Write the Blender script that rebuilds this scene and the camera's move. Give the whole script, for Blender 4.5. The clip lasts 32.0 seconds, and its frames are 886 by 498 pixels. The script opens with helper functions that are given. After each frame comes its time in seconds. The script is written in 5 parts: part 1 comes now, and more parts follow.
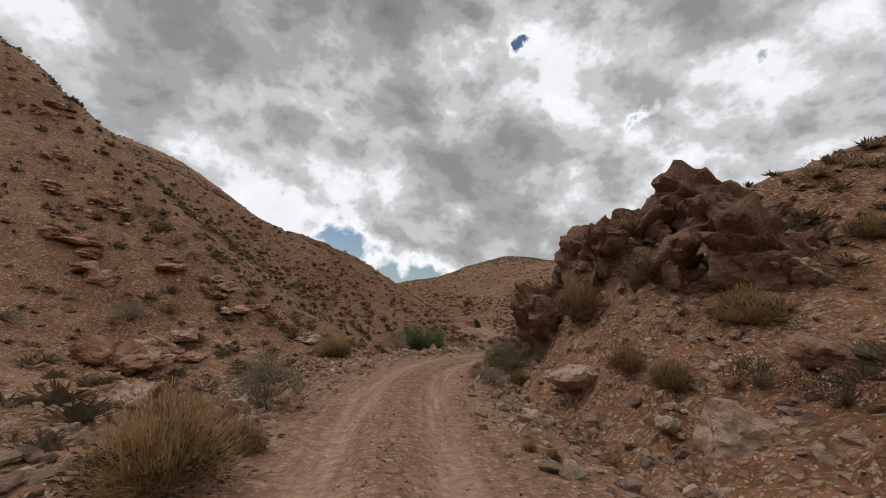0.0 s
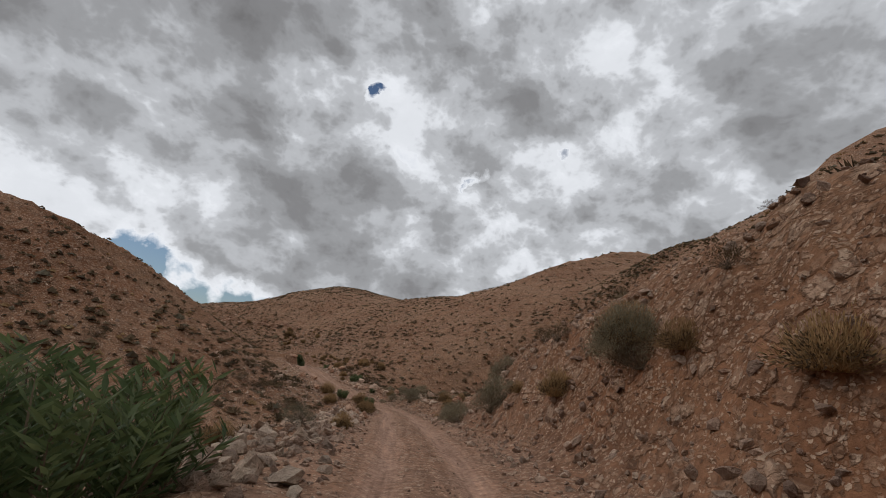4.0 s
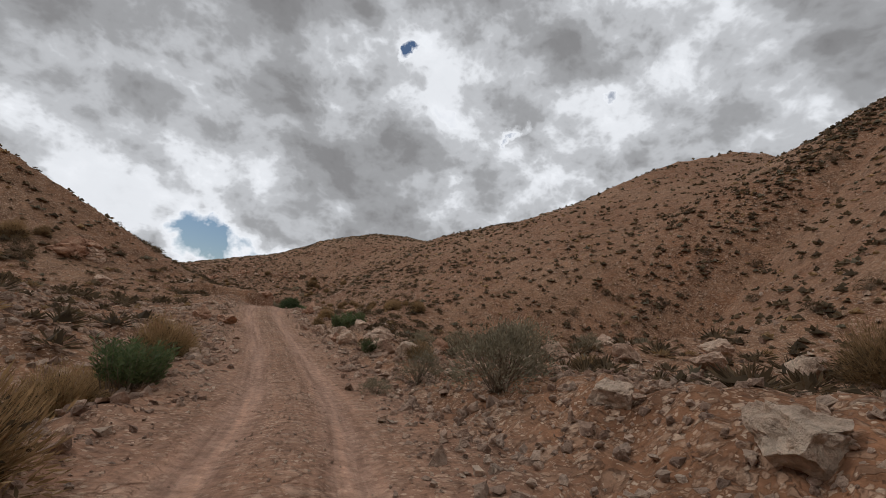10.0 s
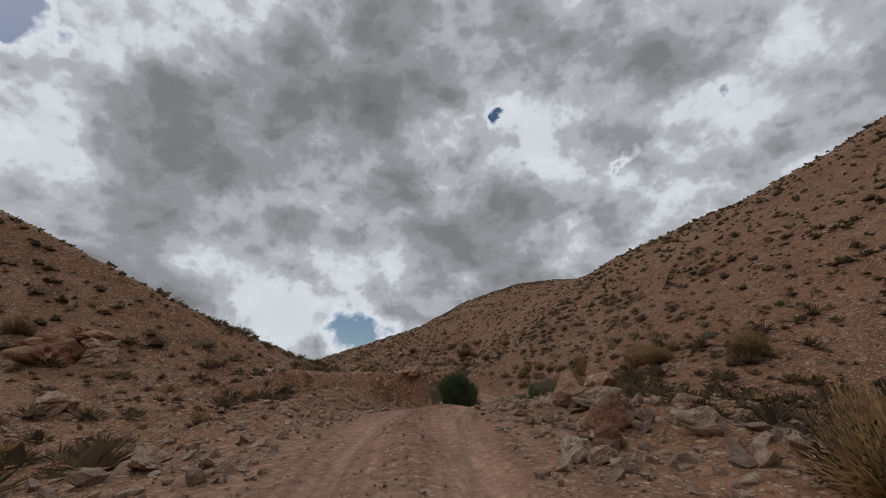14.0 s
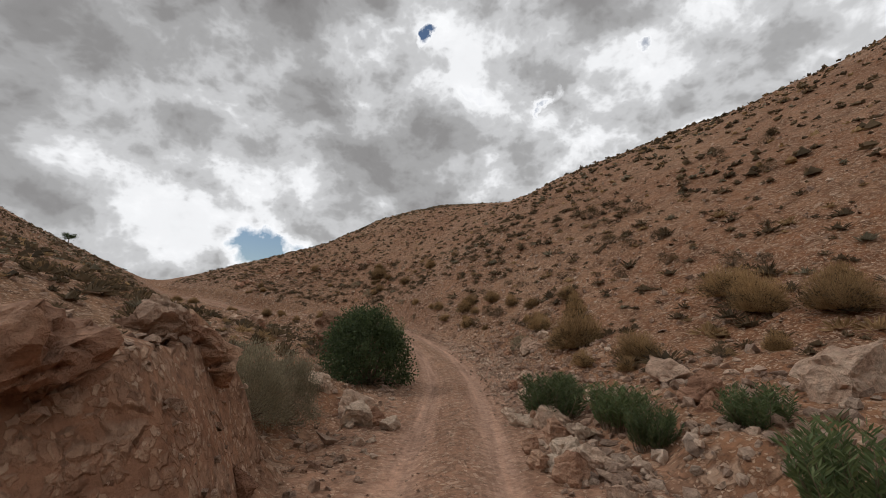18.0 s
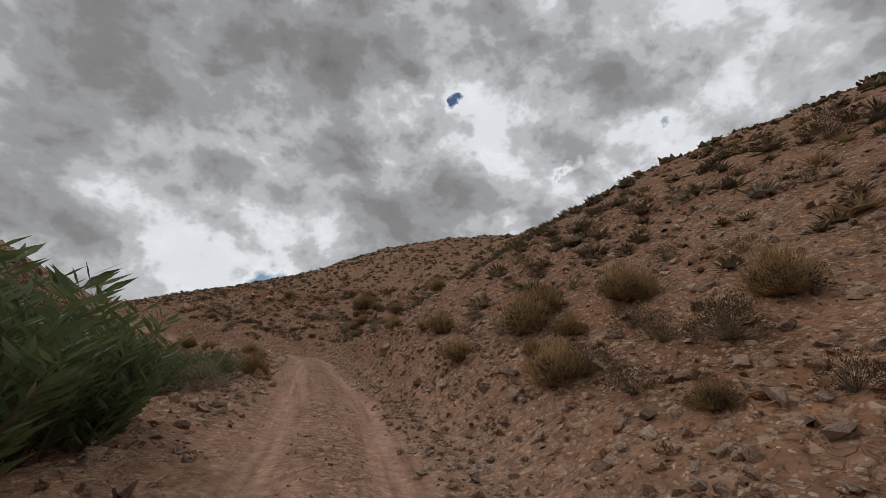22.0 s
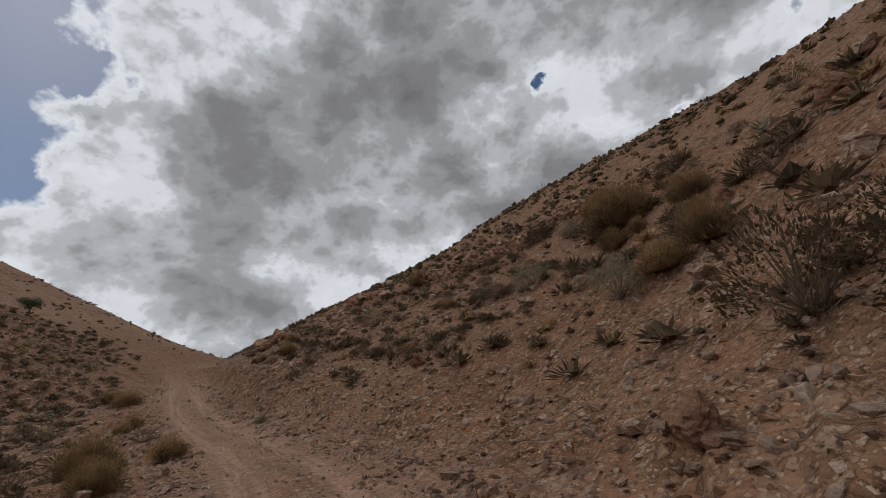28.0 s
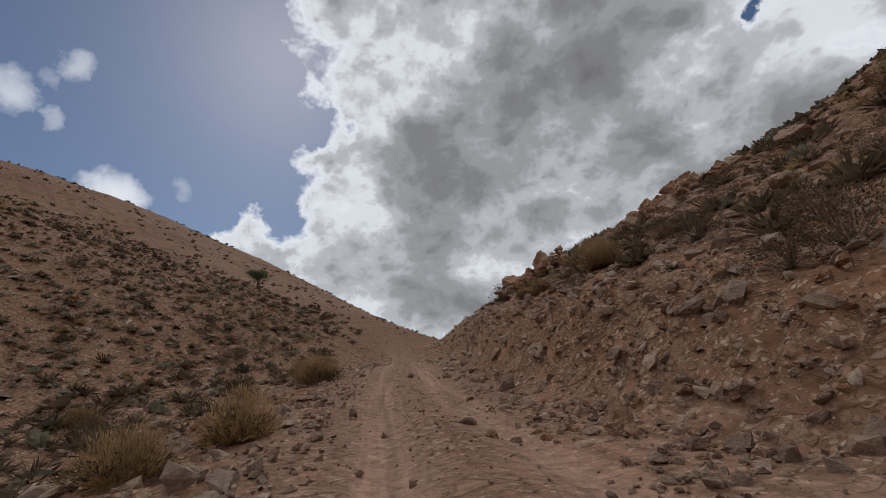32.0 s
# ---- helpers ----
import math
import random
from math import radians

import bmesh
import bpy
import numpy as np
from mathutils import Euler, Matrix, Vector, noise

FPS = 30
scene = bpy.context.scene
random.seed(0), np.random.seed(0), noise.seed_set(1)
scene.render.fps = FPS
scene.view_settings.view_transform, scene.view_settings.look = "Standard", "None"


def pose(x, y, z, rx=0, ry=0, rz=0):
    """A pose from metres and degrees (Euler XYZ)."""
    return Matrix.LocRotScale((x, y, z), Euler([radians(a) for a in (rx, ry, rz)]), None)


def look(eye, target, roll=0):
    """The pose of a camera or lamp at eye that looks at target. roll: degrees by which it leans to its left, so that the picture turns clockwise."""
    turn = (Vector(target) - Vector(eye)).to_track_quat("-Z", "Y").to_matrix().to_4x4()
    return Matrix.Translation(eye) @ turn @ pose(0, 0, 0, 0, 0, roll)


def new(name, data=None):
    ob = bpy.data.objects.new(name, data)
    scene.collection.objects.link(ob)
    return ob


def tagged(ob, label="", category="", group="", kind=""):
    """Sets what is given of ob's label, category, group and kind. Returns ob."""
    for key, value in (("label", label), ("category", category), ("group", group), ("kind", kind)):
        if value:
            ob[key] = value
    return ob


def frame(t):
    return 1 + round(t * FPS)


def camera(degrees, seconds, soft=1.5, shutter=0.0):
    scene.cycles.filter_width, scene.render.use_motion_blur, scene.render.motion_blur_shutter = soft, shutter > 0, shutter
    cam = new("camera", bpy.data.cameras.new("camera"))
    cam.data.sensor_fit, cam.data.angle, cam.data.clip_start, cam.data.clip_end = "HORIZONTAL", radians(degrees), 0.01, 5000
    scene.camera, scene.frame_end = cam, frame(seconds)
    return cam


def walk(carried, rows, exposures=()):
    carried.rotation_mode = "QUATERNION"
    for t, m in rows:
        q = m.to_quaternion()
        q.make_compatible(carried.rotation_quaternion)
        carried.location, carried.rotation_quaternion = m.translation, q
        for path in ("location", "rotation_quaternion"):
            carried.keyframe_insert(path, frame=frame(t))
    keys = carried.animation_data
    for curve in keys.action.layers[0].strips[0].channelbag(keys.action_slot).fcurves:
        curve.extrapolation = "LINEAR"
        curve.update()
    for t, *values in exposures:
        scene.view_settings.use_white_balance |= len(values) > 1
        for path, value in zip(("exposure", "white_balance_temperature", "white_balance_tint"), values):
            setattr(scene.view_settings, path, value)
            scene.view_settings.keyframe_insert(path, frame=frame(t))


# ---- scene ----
# Dirt track up a dry mountain valley, seen from a car. Metres; x to the east, y up the valley.

# ---- camera ----
cam = camera(92, 32.0, soft=0.7)
PATH = [
    (0, (-0.57, -2.52, 0.91), -0.32, 8.65, 6.04),
    (0.5, (-0.73, 0.62, 0.56), 0.17, 9.09, 5.60),
    (1, (-0.96, 3.84, 0.29), 0.58, 9.92, 5.19),
    (1.5, (-1.30, 6.75, 0.30), 0.62, 11.68, 4.84),
    (2, (-1.46, 9.33, 0.56), -0.81, 14.18, 4.92),
    (2.5, (-1.64, 10.85, 0.75), -4.72, 15.28, 6.14),
    (3, (-1.10, 12.89, 0.77), -11.24, 16.24, 5.45),
    (3.5, (-0.48, 16.12, 0.46), -18.27, 16.77, 6.45),
    (5.5, (4.20, 26.92, 0.10), -25.39, 15.33, 11.36),
    (6, (5.38, 30.55, 0.02), -23.31, 14.60, 10.68),
    (6.5, (6.26, 34.01, -0.10), -21.50, 13.44, 9.91),
    (7, (7.17, 37.18, -0.15), -20.37, 11.74, 8.93),
    (7.5, (7.91, 39.97, -0.37), -20.11, 10.89, 7.92),
    (8, (8.99, 42.81, -0.58), -21.14, 10.16, 7.18),
    (8.5, (10.05, 45.33, -0.87), -21.38, 9.74, 6.50),
    (9, (11.11, 47.86, -1.05), -20.70, 9.94, 6.29),
    (9.5, (11.94, 50.22, -1.18), -19.33, 10.12, 6.46),
    (10, (12.64, 53.17, -1.41), -16.53, 10.57, 6.35),
    (10.5, (12.90, 56.21, -1.44), -13.58, 10.83, 5.85),
    (11, (12.86, 59.60, -1.52), -9.94, 11.34, 5.40),
    (11.5, (12.76, 63.14, -1.64), -6.32, 12.32, 3.94),
    (12, (12.37, 66.84, -1.49), -3.62, 13.80, 3.22),
    (12.5, (11.96, 70.52, -1.47), -2.10, 15.59, 2.13),
    (13, (11.71, 73.16, -1.37), -0.23, 17.11, 0.03),
    (13.5, (11.29, 76.13, -1.09), 1.06, 18.19, -2.57),
    (15.5, (9.16, 85.05, 0.73), -0.11, 15.95, -2.03),
    (16, (9.26, 87.57, 0.95), -2.80, 13.64, -1.67),
    (16.5, (9.52, 90.04, 0.98), -5.12, 11.88, -1.15),
    (17, (9.81, 92.29, 0.83), -7.23, 10.68, -0.81),
    (17.5, (10.18, 94.42, 0.62), -8.99, 9.61, -0.74),
    (18, (10.56, 96.60, 0.37), -10.32, 8.03, -0.54),
    (18.5, (10.99, 98.88, 0.03), -11.37, 6.95, -0.25),
    (19, (11.39, 101.46, -0.45), -12.48, 5.95, 0.48),
    (19.5, (11.83, 103.85, -0.88), -13.35, 7.15, 1.79),
    (20, (12.55, 106.62, -1.08), -13.71, 10.10, 3.12),
    (20.5, (13.41, 109.32, -1.12), -13.02, 14.39, 4.81),
    (21, (13.95, 112.47, -0.94), -11.85, 16.13, 6.02),
    (21.5, (14.42, 115.82, -0.82), -10.38, 15.30, 5.43),
    (22, (14.65, 119.14, -0.74), -8.08, 15.60, 4.07),
    (22.5, (14.56, 122.37, -0.57), -5.77, 15.86, 1.03),
    (23, (14.52, 125.52, -0.36), -3.17, 16.34, -3.07),
    (23.5, (14.22, 128.29, -0.18), -1.61, 16.65, -4.25),
    (24, (13.43, 131.53, 0.08), -1.49, 16.40, -2.77),
    (24.5, (12.84, 134.92, 0.21), -1.44, 16.14, -1.98),
    (26.5, (11.05, 148.44, 0.64), 1.75, 16.79, -6.01),
    (27, (10.46, 151.81, 0.89), 4.20, 16.84, -6.58),
    (27.5, (9.52, 155.17, 1.08), 6.85, 16.51, -7.11),
    (28, (8.24, 158.51, 1.10), 9.48, 16.42, -7.76),
    (28.5, (7.12, 161.47, 1.15), 12.42, 16.64, -7.43),
    (29, (5.61, 164.23, 1.20), 15.65, 16.55, -7.09),
    (29.5, (4.15, 166.48, 1.15), 19.01, 16.30, -6.46),
    (30, (2.22, 168.69, 1.08), 22.76, 16.08, -5.09),
    (30.5, (0.22, 170.75, 0.98), 26.34, 16.26, -4.85),
    (31, (-1.78, 172.59, 0.88), 29.80, 17.03, -5.17),
    (31.5, (-3.84, 174.15, 0.93), 32.94, 17.73, -5.86),
    (32, (-6.12, 175.53, 0.95), 36.29, 18.86, -6.29),
]


def aim(x, y, z, yaw, pitch, roll):
    a, p = radians(yaw), radians(pitch)
    ahead = Vector((-math.sin(a) * math.cos(p), math.cos(a) * math.cos(p), math.sin(p)))
    return look((x, y, z), Vector((x, y, z)) + ahead * 3, roll)


walk(cam, [(t, aim(*eye, yaw, pitch, roll)) for t, eye, yaw, pitch, roll in PATH],
     [(0, 0.07, 6290, 10), (1, 0, 6090, 10), (3, -0.15, 6140, 10), (6, -0.15, 6060, 10), (8, -0.08, 6090, 10), (9, -0.02, 6190, 10), (11, -0.2, 6060, 10), (13, -0.38, 5990, 10),
      (16, -0.33, 6140, 10), (17, -0.05, 6240, 10), (19.5, 0.1, 6390, 10), (21, -0.02, 6290, 10), (23, -0.37, 6090, 10), (24, -0.41, 5990, 10), (27, -0.39, 6090, 10), (32, -0.27, 6040, 10)])

# ---- sky and sun ----
SUN_AZ, SUN_EL = radians(-58), radians(44)
world = bpy.data.worlds.new("world")
scene.world = world
world.use_nodes = True


def nd(tree, kind, operation=None, feature=None, data_type=None, blend_type=None, attribute_name=None, bands_direction=None, sky=None, **values):
    """A node with its settings; i_3=0.5 sets its input number 3."""
    n = tree.nodes.new(kind)
    if operation:
        n.operation = operation
    if feature:
        n.feature = feature
    if data_type:
        n.data_type = data_type
    if blend_type:
        n.blend_type = blend_type
    if attribute_name:
        n.attribute_name = attribute_name
    if bands_direction:
        n.bands_direction = bands_direction
    if sky:
        n.sky_type, n.sun_disc = "NISHITA", False
        n.sun_elevation, n.sun_rotation, n.air_density, n.dust_density, n.ozone_density = sky
    for k, v in values.items():
        n.inputs[int(k[2:])].default_value = v
    return n


def ramp(tree, src, stops, interp="LINEAR"):
    n = tree.nodes.new("ShaderNodeValToRGB")
    cr = n.color_ramp
    cr.interpolation = interp
    while len(cr.elements) < len(stops):
        cr.elements.new(0.5)
    for e, (p, c) in zip(cr.elements, stops):
        e.position = p
        e.color = (*c, 1) if len(c) == 3 else c
    tree.links.new(src, n.inputs[0])
    return n


def math_node(tree, op, a, b=None, clamp=False):
    n = tree.nodes.new("ShaderNodeMath")
    n.operation, n.use_clamp = op, clamp
    for i, v in enumerate((a, b)):
        if v is None:
            continue
        if isinstance(v, (int, float)):
            n.inputs[i].default_value = v
        else:
            tree.links.new(v, n.inputs[i])
    return n.outputs[0]


def heading(az, el):
    a, e = radians(az), radians(el)
    return (math.sin(a) * math.cos(e), math.cos(a) * math.cos(e), math.sin(e))


def build_world():
    t = world.node_tree
    t.nodes.clear()
    coord = nd(t, "ShaderNodeTexCoord")

    def bent(scale, amount, detail):
        """The way to the sky, shaken by noise so that outlines are ragged."""
        warp = nd(t, "ShaderNodeTexNoise", i_2=scale, i_3=detail, i_4=0.6)
        t.links.new(coord.outputs["Generated"], warp.inputs[0])
        mid = nd(t, "ShaderNodeVectorMath", operation="SUBTRACT")
        t.links.new(warp.outputs[1], mid.inputs[0])
        mid.inputs[1].default_value = (0.5, 0.5, 0.5)
        shift = nd(t, "ShaderNodeVectorMath", operation="MULTIPLY_ADD")
        t.links.new(mid.outputs[0], shift.inputs[0])
        shift.inputs[1].default_value = (amount, amount, amount)
        t.links.new(coord.outputs["Generated"], shift.inputs[2])
        return shift.outputs[0]

    soft_way = bent(4.5, 0.07, 4.0)
    comb = nd(t, "ShaderNodeVectorMath", operation="MULTIPLY")
    t.links.new(soft_way, comb.inputs[0])
    comb.inputs[1].default_value = (1.0, 1.0, 1.35)
    big = nd(t, "ShaderNodeTexNoise", i_2=3.4, i_3=3.0, i_4=0.5)
    fine = nd(t, "ShaderNodeTexNoise", i_2=9.0, i_3=10.0, i_4=0.60)
    puff = nd(t, "ShaderNodeTexVoronoi", feature="SMOOTH_F1", i_2=7.5, i_3=4.0, i_4=0.62)
    for n in (big, fine, puff):
        t.links.new(comb.outputs[0], n.inputs["Vector"])
    c = math_node(t, "ADD", math_node(t, "MULTIPLY", big.outputs[0], 0.36), math_node(t, "MULTIPLY", fine.outputs[0], 0.32))
    c = math_node(t, "SUBTRACT", c, math_node(t, "MULTIPLY", puff.outputs["Distance"], 0.22))
    c = math_node(t, "ADD", c, COVER)
    unit_way = nd(t, "ShaderNodeVectorMath", operation="NORMALIZE")
    t.links.new(bent(17.0, 0.075, 6.0), unit_way.inputs[0])
    for n, (az, el, width, change) in enumerate(HEAVY + THIN + GAPS + WISPS):
        if n == len(HEAVY + THIN):
            grain = math_node(t, "MULTIPLY", math_node(t, "SUBTRACT", fine.outputs[0], 0.5), 0.16)
            c = math_node(t, "MAXIMUM", c, math_node(t, "ADD", grain, 0.352))
        if n == len(HEAVY + THIN + GAPS):
            c = math_node(t, "MAXIMUM", c, 0.13)
        dot = nd(t, "ShaderNodeVectorMath", operation="DOT_PRODUCT")
        t.links.new(unit_way.outputs[0], dot.inputs[0])
        dot.inputs[1].default_value = heading(az, el)
        edge = math.cos(radians(width * 1.25))
        near = math_node(t, "MULTIPLY", math_node(t, "SUBTRACT", dot.outputs["Value"], edge), 1 / (1 - edge), clamp=True)
        c = math_node(t, "ADD", c, math_node(t, "MULTIPLY", near, change * (0.5 if n < len(HEAVY) else 0.42 if n < len(HEAVY + THIN) else 1.0)))
    cloud = ramp(t, c, CLOUD_STOPS, "EASE")
    cover = ramp(t, c, [(0.25, (0, 0, 0)), (0.33, (1, 1, 1))])
    sky = nd(t, "ShaderNodeTexSky", sky=(SUN_EL, SUN_AZ, 1.0, 0.4, 1.5))
    dim = nd(t, "ShaderNodeVectorMath", operation="SCALE")
    dim.inputs[3].default_value = 0.06
    t.links.new(sky.outputs[0], dim.inputs[0])
    mix = nd(t, "ShaderNodeMix", data_type="RGBA")
    t.links.new(cover.outputs[0], mix.inputs[0])
    t.links.new(dim.outputs[0], mix.inputs[6])
    t.links.new(cloud.outputs[0], mix.inputs[7])
    bg = nd(t, "ShaderNodeBackground", i_1=1.0)
    t.links.new(mix.outputs[2], bg.inputs[0])
    out = nd(t, "ShaderNodeOutputWorld")
    t.links.new(bg.outputs[0], out.inputs[0])


COVER = 0.325
# heavy and thin places of the cloud cover and the gaps in it: azimuth, elevation, width, change of cover
HEAVY = [
    (-11, 43, 15.5, 0.15), (-19, 36, 9.2, 0.09), (2, 45, 11.0, 0.09), (-34, 29, 8.9, 0.13), (-40, 33, 7.3, 0.08), (16, 39, 8.2, 0.09),
    (29, 32, 7.0, 0.06), (4, 19, 16.4, 0.10), (-12, 20, 11.1, 0.06), (15, 16, 9.8, 0.08), (-42, 19, 7.2, 0.06), (-27, 26, 7.1, 0.08),
    (-33, 34, 10.7, 0.09), (-14, 38, 12.4, 0.11), (-30, 21, 12.9, 0.09), (3, 26, 9.3, 0.08), (58, 31, 12.0, 0.12), (66, 24, 12.0, 0.10),
]
THIN = [
    (-26, 44, 4.7, -0.12), (-26, 33, 5.2, -0.10), (-20, 29, 4.7, -0.12), (-12, 28, 5.0, -0.08), (-2, 32, 5.0, -0.12), (7, 33, 5.7, -0.12),
    (13, 29, 4.9, -0.12), (18, 30, 4.7, -0.10), (29, 21, 5.7, -0.10), (35, 26, 5.9, -0.14), (42, 30, 5.7, -0.12), (-49, 28, 4.1, -0.18),
    (-46, 23, 2.8, -0.13), (-45, 35, 3.8, -0.18), (-39, 41, 4.7, -0.18), (-27, 14, 4.5, -0.16), (-20, 10, 4.7, -0.16), (-33, 15, 3.5, -0.10),
    (45, 38, 6.2, -0.12), (35, 27, 5.6, -0.12), (52, 33, 5.2, -0.10), (-24, 11, 4.5, -0.12), (-19, 9, 4.4, -0.14), (-12, 8, 4.2, -0.12),
    (-48, 41, 6.0, -0.14), (-56, 44, 8.0, -0.14),
]
GAPS = [
    (-52, 35, 2.8, -0.25), (-14, 7, 3.0, -0.18), (-9, 5.5, 3.2, -0.17), (-4, 4.5, 3.4, -0.17), (0, 4.5, 3.1, -0.16), (8.1, 34.9, 0.8, -0.13), (7.9, 34.0, 0.7, -0.11),
    (23.4, 26.0, 0.8, -0.13), (24.8, 26.6, 0.8, -0.14), (26.2, 27.2, 0.7, -0.12), (37.5, 30.5, 0.6, -0.07), (-79, 35, 14.9, -0.50), (-70, 42, 12.5, -0.36), (-86, 37, 10.7, -0.50),
    (-72, 31, 9.8, -0.30), (-63, 37, 6.0, -0.16), (-69, 22, 4.8, -0.18), (-58, 29, 4.0, -0.25), (-58, 23, 3.0, -0.20), (-55, 34, 2.4, -0.12), (-64, 33, 5.0, -0.18),
]
WISPS = [
    (-82, 36, 2.6, 0.16), (-73, 36, 1.6, 0.12), (-87, 32, 3.4, 0.17), (-77, 24, 4.0, 0.20), (-82, 30, 2.0, 0.12), (-75, 43, 4.5, 0.10), (-66, 40, 4.0, 0.10), (-70, 26, 2.5, 0.14),
]
CLOUD_STOPS = [
    (0.30, (1.02, 1.01, 1.0)), (0.36, (0.86, 0.855, 0.85)), (0.44, (0.56, 0.555, 0.55)), (0.53, (0.37, 0.363, 0.357)), (0.63, (0.265, 0.256, 0.25)), (0.80, (0.185, 0.176, 0.17)),
]
build_world()
sun_lamp = bpy.data.lights.new("sun", "SUN")
sun_lamp.energy, sun_lamp.angle, sun_lamp.color = 0.9, radians(11), (1.0, 0.95, 0.88)
sun = new("sun", sun_lamp)
sun.matrix_world = look(Vector(heading(-58, 44)) * 100, (0, 0, 0))


# ---- materials ----
def material(name):
    m = bpy.data.materials.new(name)
    m.use_nodes = True
    t = m.node_tree
    return m, t, t.nodes["Principled BSDF"]


def mixed(t, fac, a, b, blend="MIX"):
    n = nd(t, "ShaderNodeMix", data_type="RGBA", blend_type=blend)
    for i, v in ((0, fac), (6, a), (7, b)):
        if isinstance(v, (int, float)):
            n.inputs[i].default_value = v
        elif isinstance(v, tuple):
            n.inputs[i].default_value = (*v, 1)
        else:
            t.links.new(v, n.inputs[i])
    return n.outputs[2]


def noise_tex(t, vec, scale, detail=4.0, rough=0.6):
    n = nd(t, "ShaderNodeTexNoise", i_2=scale, i_3=detail, i_4=rough)
    t.links.new(vec, n.inputs[0])
    return n.outputs[0]


def bump(t, p, height, strength, dist):
    b = nd(t, "ShaderNodeBump", i_0=strength, i_1=dist)
    t.links.new(height, b.inputs["Height"])
    t.links.new(b.outputs[0], p.inputs["Normal"])


def soil_material():
    m, t, p = material("stony_soil")
    g = nd(t, "ShaderNodeNewGeometry").outputs["Position"]
    n1, n2, n3 = noise_tex(t, g, 0.07, 3), noise_tex(t, g, 0.7, 5), noise_tex(t, g, 7.0, 6, 0.7)
    base = ramp(t, n1, [(0.35, (0.205, 0.092, 0.045)), (0.5, (0.250, 0.126, 0.068)), (0.65, (0.285, 0.162, 0.094))]).outputs[0]
    mid = ramp(t, n2, [(0.3, (0.52, 0.49, 0.47)), (0.5, (1, 1, 1)), (0.7, (1.28, 1.25, 1.22))]).outputs[0]
    col = mixed(t, 1.0, base, mid, "MULTIPLY")
    # rubble lying on the soil, at two sizes
    near, heights = None, None
    for scale, lo, hi, much in ((2.6, 0.44, 0.60, 0.5), (7.0, 0.36, 0.54, 0.7), (17.0, 0.30, 0.48, 0.85)):
        vor = nd(t, "ShaderNodeTexVoronoi", feature="F1", i_2=scale)
        warp = nd(t, "ShaderNodeVectorMath", operation="ADD")
        wn = nd(t, "ShaderNodeTexNoise", i_2=scale * 1.2, i_3=4.0)
        t.links.new(g, wn.inputs[0])
        small = nd(t, "ShaderNodeVectorMath", operation="SCALE")
        small.inputs[3].default_value = 0.9 / scale
        t.links.new(wn.outputs[1], small.inputs[0])
        t.links.new(g, warp.inputs[0])
        t.links.new(small.outputs[0], warp.inputs[1])
        t.links.new(warp.outputs[0], vor.inputs["Vector"])
        edge = nd(t, "ShaderNodeTexVoronoi", feature="DISTANCE_TO_EDGE", i_2=scale)
        t.links.new(warp.outputs[0], edge.inputs["Vector"])
        peb = ramp(t, edge.outputs["Distance"], [(0.05, (0, 0, 0)), (0.17, (1, 1, 1))]).outputs[0]
        grey = nd(t, "ShaderNodeSeparateColor")
        t.links.new(vor.outputs["Color"], grey.inputs[0])
        tone = ramp(t, grey.outputs[0], [(0.0, (0.12, 0.066, 0.04)), (0.3, (0.30, 0.175, 0.108)), (0.7, (0.45, 0.295, 0.195)), (1.0, (0.58, 0.43, 0.31))]).outputs[0]
        here = ramp(t, noise_tex(t, g, 0.5 + 0.08 * scale, 3), [(lo - 0.08, (0, 0, 0)), (hi - 0.06, (1, 1, 1))]).outputs[0]
        own = math_node(t, "GREATER_THAN", grey.outputs[1], 0.5)
        amount = math_node(t, "MULTIPLY", math_node(t, "MULTIPLY", peb, here), own)
        col = mixed(t, math_node(t, "MULTIPLY", amount, much), col, tone)
        rise = math_node(t, "MULTIPLY", amount, 0.20 / scale)
        heights = rise if heights is None else math_node(t, "ADD", heights, rise)
        near, stone = amount, tone
    # wheel-packed dust of the track
    road = nd(t, "ShaderNodeAttribute", attribute_name="track").outputs["Fac"]
    lane = nd(t, "ShaderNodeCombineXYZ")
    across = nd(t, "ShaderNodeAttribute", attribute_name="across").outputs["Fac"]
    along = nd(t, "ShaderNodeSeparateXYZ")
    t.links.new(g, along.inputs[0])
    t.links.new(math_node(t, "MULTIPLY", across, 5.0), lane.inputs[0])
    t.links.new(math_node(t, "MULTIPLY", along.outputs[1], 0.22), lane.inputs[1])
    dust = mixed(t, noise_tex(t, g, 1.6, 6, 0.65), (0.30, 0.168, 0.112), (0.44, 0.285, 0.205))
    dust = mixed(t, math_node(t, "MULTIPLY", near, 0.3), dust, stone)
    streak = noise_tex(t, lane.outputs[0], 1.0, 5, 0.6)
    dust = mixed(t, 1.0, dust, ramp(t, streak, [(0.33, (0.68, 0.64, 0.62)), (0.5, (1, 1, 1)), (0.66, (1.28, 1.24, 1.2))]).outputs[0], "MULTIPLY")
    col = mixed(t, math_node(t, "MULTIPLY", road, 1.0, clamp=True), col, dust)
    grain = ramp(t, n3, [(0.3, (0.55, 0.53, 0.52)), (0.7, (1.4, 1.4, 1.4))]).outputs[0]
    col = mixed(t, 0.8, col, grain, "MULTIPLY")
    t.links.new(col, p.inputs["Base Color"])
    p.inputs["Roughness"].default_value = 0.95
    p.inputs["Specular IOR Level"].default_value = 0.15
    h = math_node(t, "ADD", math_node(t, "MULTIPLY", n3, 0.05), math_node(t, "MULTIPLY", heights, math_node(t, "SUBTRACT", 1.15, road)))
